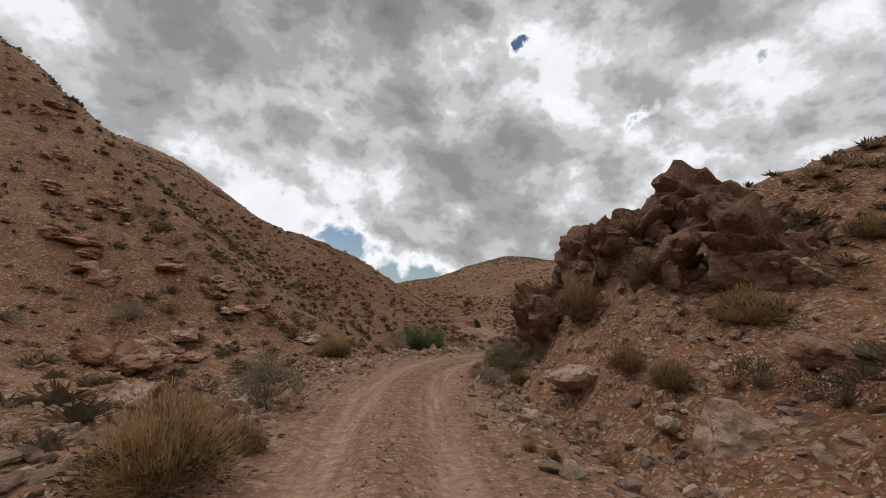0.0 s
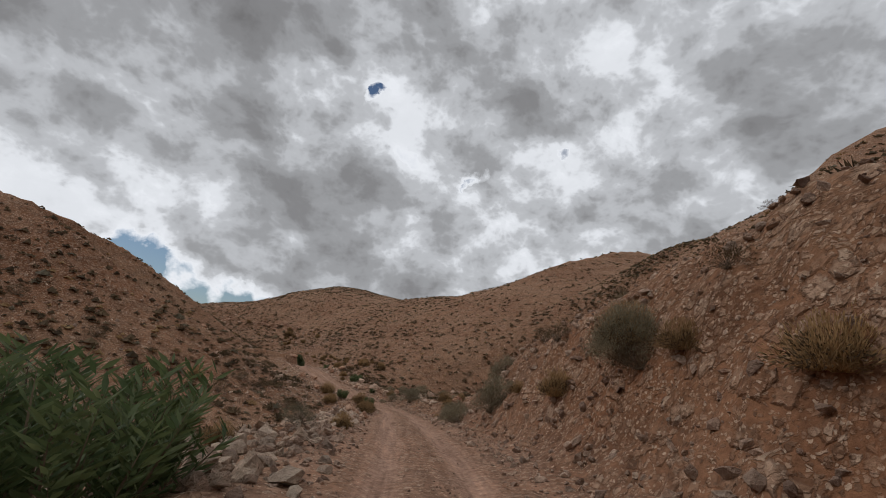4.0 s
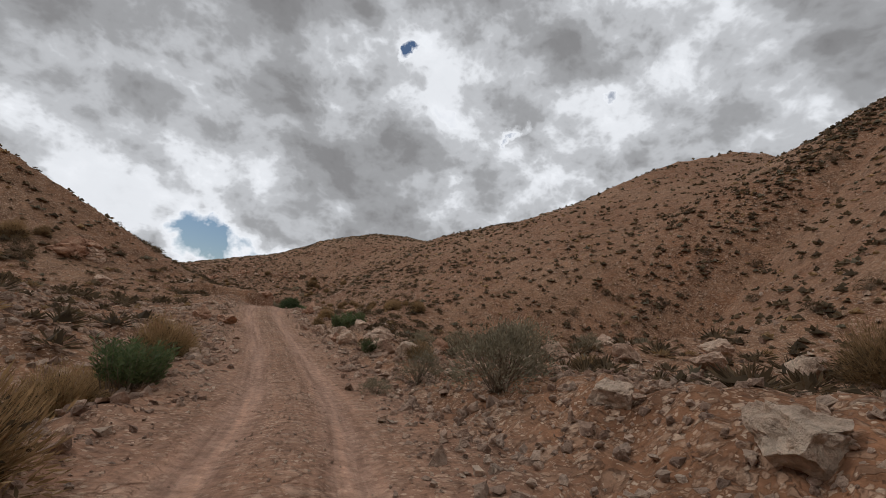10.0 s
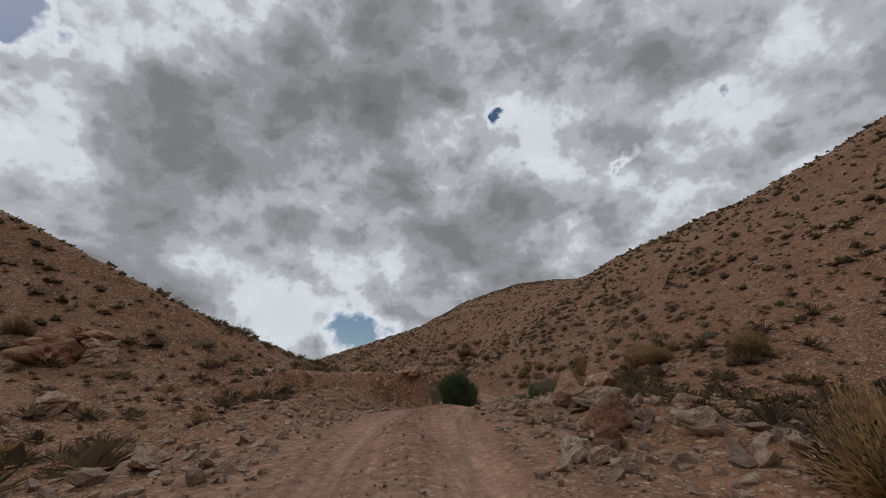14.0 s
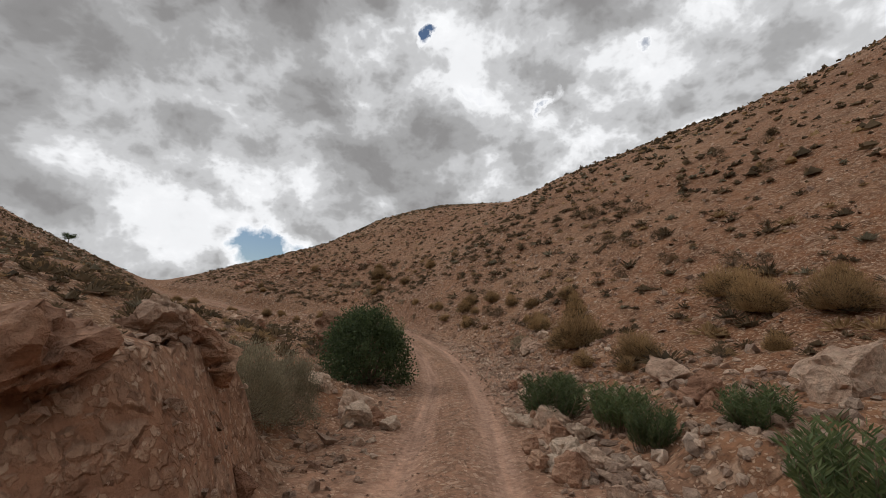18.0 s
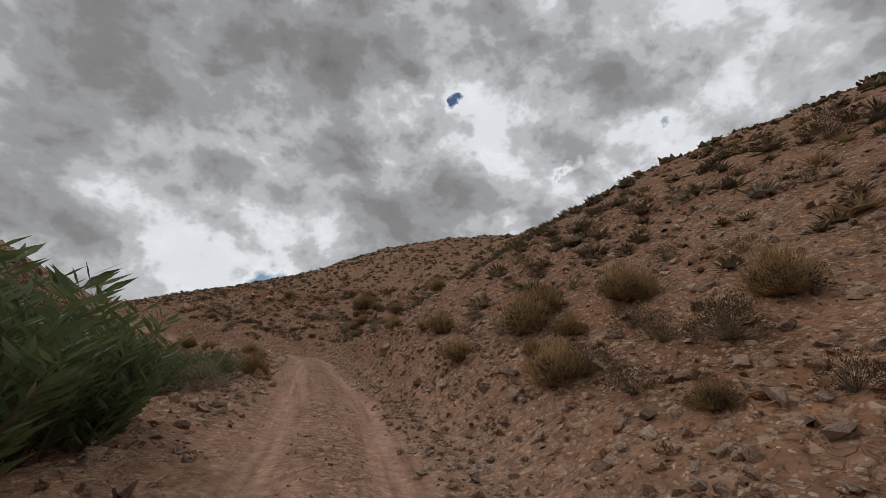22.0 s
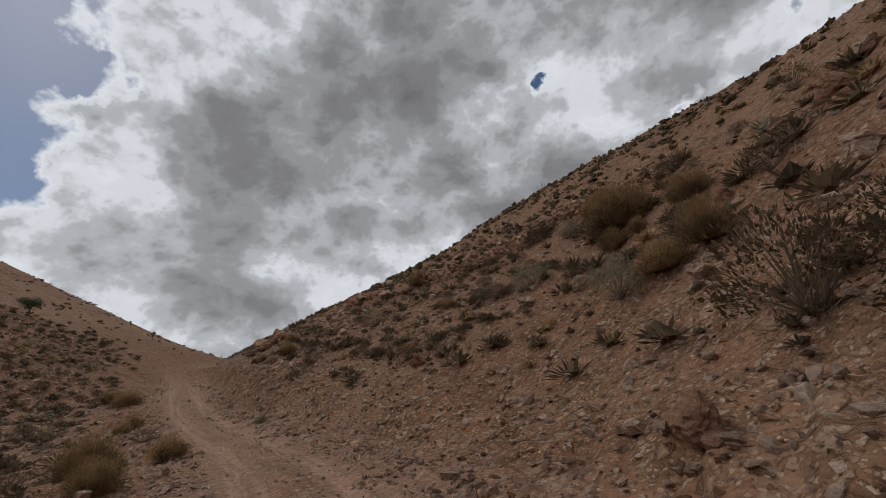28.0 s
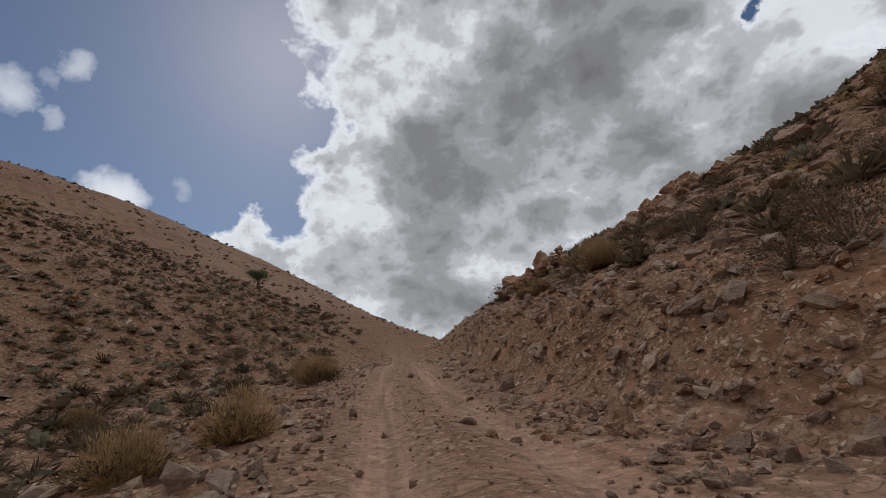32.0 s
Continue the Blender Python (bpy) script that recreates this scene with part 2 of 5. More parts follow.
    bump(t, p, h, 0.9, 1.0)
    return m


def rock_material(name, dark, mid, light, scale=1.0):
    m, t, p = material(name)
    g = nd(t, "ShaderNodeNewGeometry").outputs["Position"]
    n1, n2 = noise_tex(t, g, 0.9 * scale, 6, 0.62), noise_tex(t, g, 9.0 * scale, 6, 0.7)
    col = ramp(t, n1, [(0.32, dark), (0.5, mid), (0.68, light)]).outputs[0]
    rnd = nd(t, "ShaderNodeNewGeometry").outputs["Random Per Island"]
    col = mixed(t, 1.0, col, ramp(t, rnd, [(0.0, (0.68, 0.64, 0.62)), (0.5, (1, 0.97, 0.94)), (1.0, (1.3, 1.25, 1.2))]).outputs[0], "MULTIPLY")
    col = mixed(t, 0.8, col, ramp(t, n2, [(0.3, (0.6, 0.6, 0.6)), (0.7, (1.3, 1.3, 1.3))]).outputs[0], "MULTIPLY")
    t.links.new(col, p.inputs["Base Color"])
    p.inputs["Roughness"].default_value = 0.92
    p.inputs["Specular IOR Level"].default_value = 0.2
    layer = nd(t, "ShaderNodeTexWave", bands_direction="Z", i_1=1.3 * scale, i_2=9.0, i_3=4.0, i_4=2.0)
    t.links.new(g, layer.inputs[0])
    rise = math_node(t, "ADD", math_node(t, "MULTIPLY", n2, 0.13), math_node(t, "MULTIPLY", layer.outputs[1], 0.012))
    rise = math_node(t, "ADD", rise, math_node(t, "MULTIPLY", noise_tex(t, g, 34.0 * scale, 4, 0.7), 0.03))
    bump(t, p, math_node(t, "ADD", rise, math_node(t, "MULTIPLY", n1, 0.12)), 1.0, 1.0)
    return m


def leaf_material(name, a, b, rough=0.75):
    m, t, p = material(name)
    rnd = nd(t, "ShaderNodeNewGeometry").outputs["Random Per Island"]
    own = nd(t, "ShaderNodeObjectInfo").outputs["Random"]
    g = nd(t, "ShaderNodeNewGeometry").outputs["Position"]
    col = mixed(t, rnd, a, b)
    col = mixed(t, 1.0, col, ramp(t, own, [(0, (0.8, 0.78, 0.75)), (1, (1.2, 1.18, 1.1))]).outputs[0], "MULTIPLY")
    col = mixed(t, 0.7, col, ramp(t, noise_tex(t, g, 2.5, 3), [(0.3, (0.6, 0.6, 0.6)), (0.7, (1.3, 1.3, 1.3))]).outputs[0], "MULTIPLY")
    t.links.new(col, p.inputs["Base Color"])
    p.inputs["Roughness"].default_value = rough
    p.inputs["Specular IOR Level"].default_value = 0.2
    # thin leaves and stalks let light through
    thin = nd(t, "ShaderNodeBsdfTranslucent")
    t.links.new(col, thin.inputs[0])
    both = nd(t, "ShaderNodeMixShader", i_0=0.4)
    t.links.new(p.outputs[0], both.inputs[1])
    t.links.new(thin.outputs[0], both.inputs[2])
    t.links.new(both.outputs[0], t.nodes["Material Output"].inputs[0])
    return m


SOIL = soil_material()
ROCK_RED = rock_material("red_brown_rock", (0.20, 0.105, 0.068), (0.36, 0.21, 0.138), (0.50, 0.34, 0.24))
CRAG_ROCK = rock_material("crag_rock", (0.19, 0.105, 0.068), (0.34, 0.20, 0.13), (0.48, 0.32, 0.22), 1.6)
ROCK_PALE = rock_material("pale_limestone", (0.30, 0.22, 0.165), (0.47, 0.36, 0.275), (0.62, 0.51, 0.40))
STONE = rock_material("loose_stone", (0.30, 0.195, 0.14), (0.47, 0.335, 0.25), (0.60, 0.475, 0.37))
SAGE = leaf_material("grey_green_leaf", (0.185, 0.162, 0.11), (0.335, 0.298, 0.212))
DRY = leaf_material("dry_straw", (0.25, 0.16, 0.08), (0.48, 0.33, 0.175), 0.85)
# Scrub's own brown, darkened to carry shade inside and under the plants.
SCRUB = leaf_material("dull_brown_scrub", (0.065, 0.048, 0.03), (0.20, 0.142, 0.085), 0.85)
GREEN = leaf_material("dark_green_leaf", (0.045, 0.068, 0.034), (0.105, 0.138, 0.064), 0.6)
OLEANDER = leaf_material("fresh_green_leaf", (0.07, 0.105, 0.045), (0.155, 0.19, 0.085), 0.55)
TWIG = leaf_material("grey_twig", (0.12, 0.09, 0.065), (0.22, 0.17, 0.12), 0.9)


# ---- the valley: track and slopes ----
ROAD = [
    (0.63, -16.42, 0.18), (-0.57, -2.52, -0.82), (-1.01, 4.27, -1.03), (-1.59, 11.03, -0.99),
    (0.15, 17.58, -1.1), (2.86, 23.82, -1.34), (5.25, 30.17, -1.52), (7.04, 36.73, -1.77),
    (9.15, 43.19, -2.18), (11.68, 49.5, -2.63), (12.89, 56.16, -2.96), (12.76, 62.96, -3.15),
    (12.05, 69.72, -3.09), (11.21, 76.46, -2.46), (9.63, 83.08, -1.4), (9.5, 89.81, -0.9),
    (10.55, 96.52, -1.17), (11.72, 103.22, -2.11), (13.49, 109.78, -2.49), (14.47, 116.51, -2.35),
    (14.55, 123.3, -2.02), (13.8, 130.03, -1.63), (12.6, 136.72, -1.31), (11.71, 143.46, -1.05),
    (10.75, 150.19, -0.77), (8.92, 156.73, -0.52), (6.29, 162.98, -0.42), (2.37, 168.51, -0.49),
    (-2.56, 173.18, -0.21), (-14.5, 184.6, 0.9), (-22.8, 193.2, 3), (-31, 203, 3.6),
    (-48, 220, 4.4), (-80, 246, 6), (-151.5, 315.2, 9.5),
]
KNOTS = [0, 22, 30, 36, 52, 66, 86, 106, 122, 138, 160, 186, 214, 290]
RIGHT = [
    [3.03, 3, 1.92, 8.53, 0.47, 0.63, 42.92, 0.22],
    [3.26, 3.96, 1.52, 4.36, 0.41, 0.47, 45.62, 0.19],
    [3.1, 3.27, 5, 9.46, 0.69, 0.49, 43.93, 0.22],
    [3.03, 2.87, 4.97, 2, 0.26, 0.51, 43.02, 0.13],
    [2.16, 2.6, 3.31, 2.86, 0.12, 0.73, 20, -0.02],
    [2.46, 3.03, 1.75, 11.1, -0.25, 1.05, 57.94, 0.2],
    [2.55, 2.22, 0.59, 24.15, 0.14, 0.81, 93.65, 0.25],
    [2.51, 1.98, 0.1, 28, -0.36, 1.1, 81.31, 0.16],
    [2.43, 1.59, 0.63, 17.19, 0.18, 0.59, 74.47, 0.17],
    [1.99, 1.42, 0.21, 4.77, 0.42, 0.63, 43.47, 0.71],
    [1.85, 1.33, 2.58, 2, 0.8, 0.74, 43.97, 0],
    [2.47, 2.95, 0.49, 6.03, 0.4, 1.03, 28.51, 0.12],
    [2.22, 1.91, 2.17, 18.87, 0.49, 0.59, 52.89, 0.25],
    [1.88, 0.8, 2.24, 2, 0.6, 0.12, 22.65, -0.24],
]
LEFT = [
    [2.48, 2.97, 0.22, 6.81, 0.18, 0.82, 41.24, 0.11],
    [2.48, 2.98, -0.29, 9.49, 0.09, 0.85, 20, 0.04],
    [2.48, 3.46, -0.61, 12.29, 0.01, 0.84, 20, 0.04],
    [2.49, 3.99, -0.37, 10.38, 0.03, 0.86, 30.77, 0.1],
    [2.4, 4.77, -1.29, 24.86, -0.19, 0.85, 95.8, 0.27],
    [2.32, 2.62, -2.4, 10.62, -0.13, 0.2, 58.95, 0.23],
    [1.99, 1.99, -0.35, 5.17, 0.01, 0.45, 57.62, 0.25],
    [2.01, 1.06, 0.07, 8.04, -0.21, 0.19, 20.56, -0.14],
    [2.33, 3.46, 1.54, 9.55, -0.16, 0.87, 37.75, -0.25],
    [2.23, 4.06, -0.18, 4.05, -0.14, 0.4, 20, 0.12],
    [2.21, 5.98, -1.52, 11.85, -0.03, 0.52, 52.87, 0.12],
    [2.29, 6.03, -1.47, 14.36, -0, 0.54, 49.37, 0.09],
    [2.22, 6.03, -0.44, 20.26, -0.01, 0.44, 41.84, 0.1],
    [2.19, 6, -0.77, 24.96, 0, 0.16, 32.81, 0.08],
]
PEAK = (-134.156, 180.938, 58.272, 0.75, 1.705, 1.645)
SPUR = (-87.022, 136.829, 33.262, 0.715, 1.653, 3.051)


def densify(pts, step=2.5):
    """Even samples along a smooth curve through the points."""
    p = np.array(pts, float)
    cum = np.r_[0, np.cumsum(np.hypot(*np.diff(p[:, :2], axis=0).T))]
    s = np.arange(0, cum[-1], step)
    q = np.stack([np.interp(s, cum, p[:, k]) for k in range(3)], 1)
    for _ in range(6):
        q[1:-1] = 0.25 * q[:-2] + 0.5 * q[1:-1] + 0.25 * q[2:]
    return q


AXIS = densify(ROAD)
TANG = np.gradient(AXIS[:, :2], axis=0)
TANG /= np.hypot(*TANG.T)[:, None]


def side_height(d, c):
    """Height over the road at distance d from its middle, for the columns foot, bank width, bank height,
    shelf end, shelf slope, hill slope, hill length, slope beyond."""
    f, bw, bh, g, s0, s1, r, s2 = c
    t = np.clip((d - f) / bw, 0, 1)
    h = bh * t * t * (3 - 2 * t)
    k = 2.5
    soft = lambda x: np.where(x > 30, x, k * np.log1p(np.exp(np.clip(x, -60, 30) / k)))
    bend = lambda x: np.where(x > 60, x, 12 * np.log1p(np.exp(np.clip(x / 12, -60, 5.2))))
    over = bend(d - r) - bend(-r)
    h = h + s0 * np.clip(d - f - bw, 0, None) + (s1 - s0) * (soft(d - g) - soft(-g)) + (s2 - s1) * over - s2 * np.clip(over - 90 * (1 - np.exp(-over / 90)), 0, None)
    return h


def place(x, y):
    """For points of the plan: road station (0 to 1 per knot), signed distance (right is plus), road height."""
    shape = np.shape(x)
    x, y = np.ravel(x).astype(float), np.ravel(y).astype(float)
    u, d, z = np.empty(len(x)), np.empty(len(x)), np.empty(len(x))
    knots = np.interp(np.arange(len(AXIS)) * 2.5, KNOTS, np.arange(len(KNOTS)))
    for a in range(0, len(x), 20000):
        q = slice(a, a + 20000)
        dx, dy = x[q, None] - AXIS[:, 0], y[q, None] - AXIS[:, 1]
        dist = np.hypot(dx, dy)
        near = dist.argmin(1)
        i = np.arange(len(near))
        m = dist[i, near]
        w = np.exp(-((dist - m[:, None]) / (0.6 + 0.16 * m[:, None])))
        w /= w.sum(1)[:, None]
        cross = dx[i, near] * TANG[near, 1] - dy[i, near] * TANG[near, 0]
        along = dx[i, near] * TANG[near, 0] + dy[i, near] * TANG[near, 1]
        inside = (near > 0) & (near < len(AXIS) - 1)
        lat = np.where(inside & (m < 12), np.abs(cross), m)
        u[q], z[q] = w @ knots, w @ AXIS[:, 2]
        d[q] = np.sign(cross) * lat
    return u.reshape(shape), d.reshape(shape), z.reshape(shape)


def mountain(x, y, p):
    """A broad far ridge: place and height of its top, slope, run of the ridge."""
    px, py, top, slope, a, run = p
    dx, dy = x - px, y - py
    along, across = dx * np.cos(a) + dy * np.sin(a), dy * np.cos(a) - dx * np.sin(a)
    return top + 25 * slope - slope * np.sqrt((along / run) ** 2 + across**2 + 625)


def join(a, b, k=1.5):
    """The higher of two heights, with a soft seam."""
    return np.maximum(a, b) + k * np.exp(-np.abs(a - b) / k) * 0.5


def ground(x, y, right=None, left=None):
    """Smooth height of the ground, with no small relief."""
    u, d, z = place(x, y)
    n = np.arange(len(KNOTS))
    R, L = np.array(RIGHT if right is None else right), np.array(LEFT if left is None else left)
    cr = [np.interp(u, n, R[:, k]) for k in range(8)]
    cl = [np.interp(u, n, L[:, k]) for k in range(8)]
    h = z + np.where(d > 0, side_height(np.abs(d), cr), side_height(np.abs(d), cl))
    return join(join(h, mountain(x, y, PEAK)), mountain(x, y, SPUR)), d, u


RNG = np.random.default_rng(7)
LATTICE = RNG.random((256, 256))


def value_noise(x, y):
    xi, yi = np.floor(x).astype(int), np.floor(y).astype(int)
    fx, fy = x - xi, y - yi
    fx, fy = fx * fx * (3 - 2 * fx), fy * fy * (3 - 2 * fy)
    a, b = LATTICE[xi % 256, yi % 256], LATTICE[(xi + 1) % 256, yi % 256]
    c, d = LATTICE[xi % 256, (yi + 1) % 256], LATTICE[(xi + 1) % 256, (yi + 1) % 256]
    return (a * (1 - fx) + b * fx) * (1 - fy) + (c * (1 - fx) + d * fx) * fy


def fbm(x, y, octaves=4, gain=0.5):
    out, amp, tot = np.zeros(np.shape(x)), 1.0, 0.0
    for k in range(octaves):
        out += amp * (value_noise(x * 2**k + 17.3 * k, y * 2**k + 9.1 * k) - 0.5)
        tot += amp
        amp *= gain
    return out / tot


def steepness(d, u):
    """0 on the track and flats, 1 on cut banks."""
    n = np.arange(len(KNOTS))
    side = np.where(d > 0, 1, 0)
    R, L = np.array(RIGHT), np.array(LEFT)
    f = np.where(side, np.interp(u, n, R[:, 0]), np.interp(u, n, L[:, 0]))
    bw = np.where(side, np.interp(u, n, R[:, 1]), np.interp(u, n, L[:, 1]))
    bh = np.where(side, np.interp(u, n, R[:, 2]), np.interp(u, n, L[:, 2]))
    a = np.abs(d)
    inside = np.clip((a - f + 0.3) / 0.6, 0, 1) * np.clip((f + bw + 1.0 - a) / 1.5, 0, 1)
    return inside * np.clip(np.abs(bh) / 2, 0, 1)


def ease(v):
    v = np.clip(v, 0, 1)
    return v * v * (3 - 2 * v)


def relief(x, y):
    """Full height of the ground at points of the plan, and how much of it is track."""
    z, d, u = ground(x, y)
    # the cut earth terrace beside the wash: a steep nose against the track, a flat top that runs into the slope
    wave = 0.9 * fbm(x * 0.7 + 5, y * 0.7, 3)
    nose = ease((9.5 - x + wave) / 0.75) * ease((y - 98.2 + wave) / 0.8) * ease((104.2 - y + wave) / 1.6) * ease((x + 2) / 5)
    z = z + nose * (np.clip(0.05 + 0.06 * (8.5 - x) - z, 0, None) + 0.7 * fbm(x * 1.3, y * 1.3, 4, 0.65))
    a = np.abs(d)
    wob = 0.5 * fbm(x * 0.25, y * 0.25, 3)
    off = np.clip((a - 1.9 + wob) / 1.6, 0, 1)
    far = np.clip((a - 6) / 25, 0, 1)
    z = z + off * (0.36 * fbm(x * 0.9, y * 0.9, 4, 0.68) + 0.2 * fbm(x * 2.6, y * 2.6, 2))
    z = z + far * (2.2 * fbm(x * 0.06, y * 0.06, 3) + 0.9 * fbm(x * 0.3, y * 0.3, 4, 0.65))
    bank = steepness(d, u)
    z = z + bank * (0.95 * fbm(x * 1.1 + 40, y * 0.8, 4, 0.7) + 0.5 * fbm(x * 3.0, y * 3.0, 2, 0.6))
    on = 1 - off
    rut = np.exp(-(((a - 0.78) / 0.26) ** 2))
    z = z - on * 0.085 * rut + on * 0.03 * fbm(x * 2.2, y * 2.2, 3) + on * 0.05 * np.exp(-((a / 0.35) ** 2))
    z = z + 0.12 * np.exp(-(((a - 2.2 + wob) / 0.35) ** 2)) * (0.5 + fbm(x, y, 2))
    return z, on * np.clip(0.45 + 0.8 * rut + 0.25 * fbm(x * 0.7, y * 0.7, 2), 0, 1) * np.clip((216 - y) / 10, 0, 1)


def axis_lines(lo, hi, step, far_lo, far_hi, grow=1.17):
    inner = list(np.arange(lo, hi + 1e-6, step))
    out, w, v = [], step, hi
    while v < far_hi:
        w *= grow
        v += w
        out.append(v)
    pre, w, v = [], step, lo
    while v > far_lo:
        w *= grow
        v -= w
        pre.append(v)
    return np.array(pre[::-1] + inner + out)


def mesh_object(name, verts, faces, mat, parent=None, smooth=False):
    me = bpy.data.meshes.new(name)
    verts, faces = np.asarray(verts, np.float32), np.asarray(faces, np.int32)
    k = faces.shape[1]
    me.vertices.add(len(verts))
    me.vertices.foreach_set("co", verts.ravel())
    me.loops.add(faces.size)
    me.loops.foreach_set("vertex_index", faces.ravel())
    me.polygons.add(len(faces))
    me.polygons.foreach_set("loop_start", np.arange(0, faces.size, k, dtype=np.int32))
    me.polygons.foreach_set("use_smooth", np.full(len(faces), smooth))
    me.materials.append(mat)
    me.update(calc_edges=True)
    ob = new(name, me)
    if parent:
        ob.parent = parent
    return ob


def build_ground():
    xs, ys = axis_lines(-20, 28, 0.25, -1500, 1500, 1.07), axis_lines(-5, 200, 0.29, -900, 2200, 1.075)
    X, Y = np.meshgrid(xs, ys)
    Z, on = relief(X, Y)
    nx, ny = len(xs), len(ys)
    i = (np.arange(ny - 1)[:, None] * nx + np.arange(nx - 1)).ravel()
    faces = np.stack([i, i + 1, i + nx + 1, i + nx], 1)
    ob = mesh_object("ground", np.stack([X.ravel(), Y.ravel(), Z.ravel()], 1), faces, SOIL, smooth=True)
    at = ob.data.attributes.new("track", "FLOAT", "POINT")
    at.data.foreach_set("value", on.ravel().astype(np.float32))
    side = ob.data.attributes.new("across", "FLOAT", "POINT")
    side.data.foreach_set("value", np.clip(place(X.ravel(), Y.ravel())[1], -6, 6).astype(np.float32))
    tagged(ob, "dry stony red-brown valley ground with a rutted dirt track", "ground", kind="structure")
    return ob


ground_sheet = build_ground()


def height(x, y):
    return float(relief(np.array([x]), np.array([y]))[0][0])


# ---- loose stones and scrub that nobody could count ----
import itertools

BOX_V = np.array([(i, j, k) for i in (-1, 1) for j in (-1, 1) for k in (-1, 1)]) * 0.40
BOX_F = np.array([(0, 1, 3, 2), (4, 6, 7, 5), (0, 4, 5, 1), (2, 3, 7, 6), (1, 5, 7, 3)])
ICO_V = np.array([(i, j * 1.618, 0) for i in (-1, 1) for j in (-1, 1)] + [(0, i, j * 1.618) for i in (-1, 1) for j in (-1, 1)] + [(j * 1.618, 0, i) for i in (-1, 1) for j in (-1, 1)]) * 0.29
ICO_F = np.array([q for q in itertools.combinations(range(12), 3) if all(abs(np.linalg.norm(ICO_V[a] - ICO_V[b]) - 0.58) < 0.02 for a, b in itertools.combinations(q, 2))])
OCT_V = np.array([(1, 0, 0), (0, 1, 0), (-1, 0, 0), (0, -1, 0), (0, 0, 1), (0, 0, -1)]) * 0.6
OCT_F = np.array([(i, (i + 1) % 4, 4) for i in range(4)])
flip = np.einsum("ij,ij->i", np.cross(ICO_V[ICO_F[:, 1]] - ICO_V[ICO_F[:, 0]], ICO_V[ICO_F[:, 2]] - ICO_V[ICO_F[:, 0]]), ICO_V[ICO_F[:, 0]]) < 0
ICO_F[flip] = ICO_F[flip][:, ::-1]


def stones(name, x, y, size, mat, label, sink=0.25, fine=False):
    """Broken stones bedded in the ground; fine ones have twenty faces each."""
    z, _ = relief(x, y)
    n = len(x)
    base, tris = (ICO_V, ICO_F) if fine else (BOX_V, BOX_F)
    r = np.random.default_rng(len(name) * 31 + n)
    v = base[None] * (0.68 + 0.55 * r.random((n, len(base), 1))) + r.normal(0, 0.05 if fine else 0.10, (n, len(base), 3))
    # sheared breaks across every stone
    for _ in range(3):
        cut = unit(r.normal(size=(n, 1, 3)))
        v = v - np.clip((v * cut).sum(-1, keepdims=True) - 0.24, 0, None) * cut
    v = v * np.stack([0.85 + 0.5 * r.random(n), 0.7 + 0.4 * r.random(n), 0.5 + 0.45 * r.random(n)], 1)[:, None]
    a, b = r.random(n) * 6.283, (r.random(n) - 0.5) * 1.6
    ca, sa, cb, sb = np.cos(a)[:, None], np.sin(a)[:, None], np.cos(b)[:, None], np.sin(b)[:, None]
    vx, vz = v[..., 0] * cb + v[..., 2] * sb, v[..., 2] * cb - v[..., 0] * sb
    v = np.stack([vx * ca - v[..., 1] * sa, vx * sa + v[..., 1] * ca, vz], -1) * size[:, None, None]
    v += np.stack([x, y, z + size * (0.35 - sink)], 1)[:, None]
    f = tris[None] + (np.arange(n) * len(base))[:, None, None]
    ob = mesh_object(name, v.reshape(-1, 3), f.reshape(-1, tris.shape[1]), mat)
    return tagged(ob, label, "stones", kind="stuff")


def unit(v):
    return v / (np.linalg.norm(v, axis=-1, keepdims=True) + 1e-6)


NEAR = 103  # axis stations up to where the track leaves sight


def scatter(count, reach, seed, lo=-6.0, hi=200.0, power=1.6, inner=2.0):
    """Points along the track, denser towards it."""
    r = np.random.default_rng(seed)
    s = r.integers(1, NEAR, count)
    d = (inner + reach * r.random(count) ** power) * np.where(r.random(count) < 0.5, -1, 1)
    x = AXIS[s, 0] + TANG[s, 1] * d + r.normal(0, 1.3, count)
    y = AXIS[s, 1] - TANG[s, 0] * d + r.normal(0, 1.3, count)
    _, dd, _ = place(x, y)
    ok = np.abs(dd) > inner * 0.8
    return x[ok], y[ok], r


x, y, r = scatter(22000, 13, 1, power=1.7, inner=1.75)
stones("roadside_stones", x, y, 0.04 + 0.22 * r.random(len(x)) ** 4, STONE, "loose pale broken stones along the track edges")
x, y, r = scatter(50000, 105, 2, power=1.2, inner=7.0)
stones("hillside_stones", x, y, 0.08 + 0.30 * r.random(len(x)) ** 3, STONE, "reddish-brown stones strewn over the slopes")
r = np.random.default_rng(5)
n = 12000
s = r.integers(1, NEAR - 8, n)
d = np.where(r.random(n) < 0.55, r.normal(0, 0.28, n), np.clip(r.normal(0, 1.2, n), -1.9, 1.9))
stones("track_gravel", AXIS[s, 0] + TANG[s, 1] * d + r.normal(0, 0.2, n) + TANG[s, 0] * 2.5 * r.random(n), AXIS[s, 1] - TANG[s, 0] * d + TANG[s, 1] * 2.5 * r.random(n),
       0.014 + 0.04 * r.random(n) ** 2.5, STONE, "small gravel lying on the dirt track")
n = 10000
s = r.integers(1, NEAR - 8, n)
d = np.clip(1.95 + r.normal(0, 0.33, n), 1.45, 3.2) * np.where(r.random(n) < 0.5, -1, 1)
along = 2.5 * r.random(n)
stones("edge_stones", AXIS[s, 0] + TANG[s, 1] * d + TANG[s, 0] * along, AXIS[s, 1] - TANG[s, 0] * d + TANG[s, 1] * along,
       0.03 + 0.11 * r.random(n) ** 3, STONE, "rows of pale broken stones thrown up at the track edges")


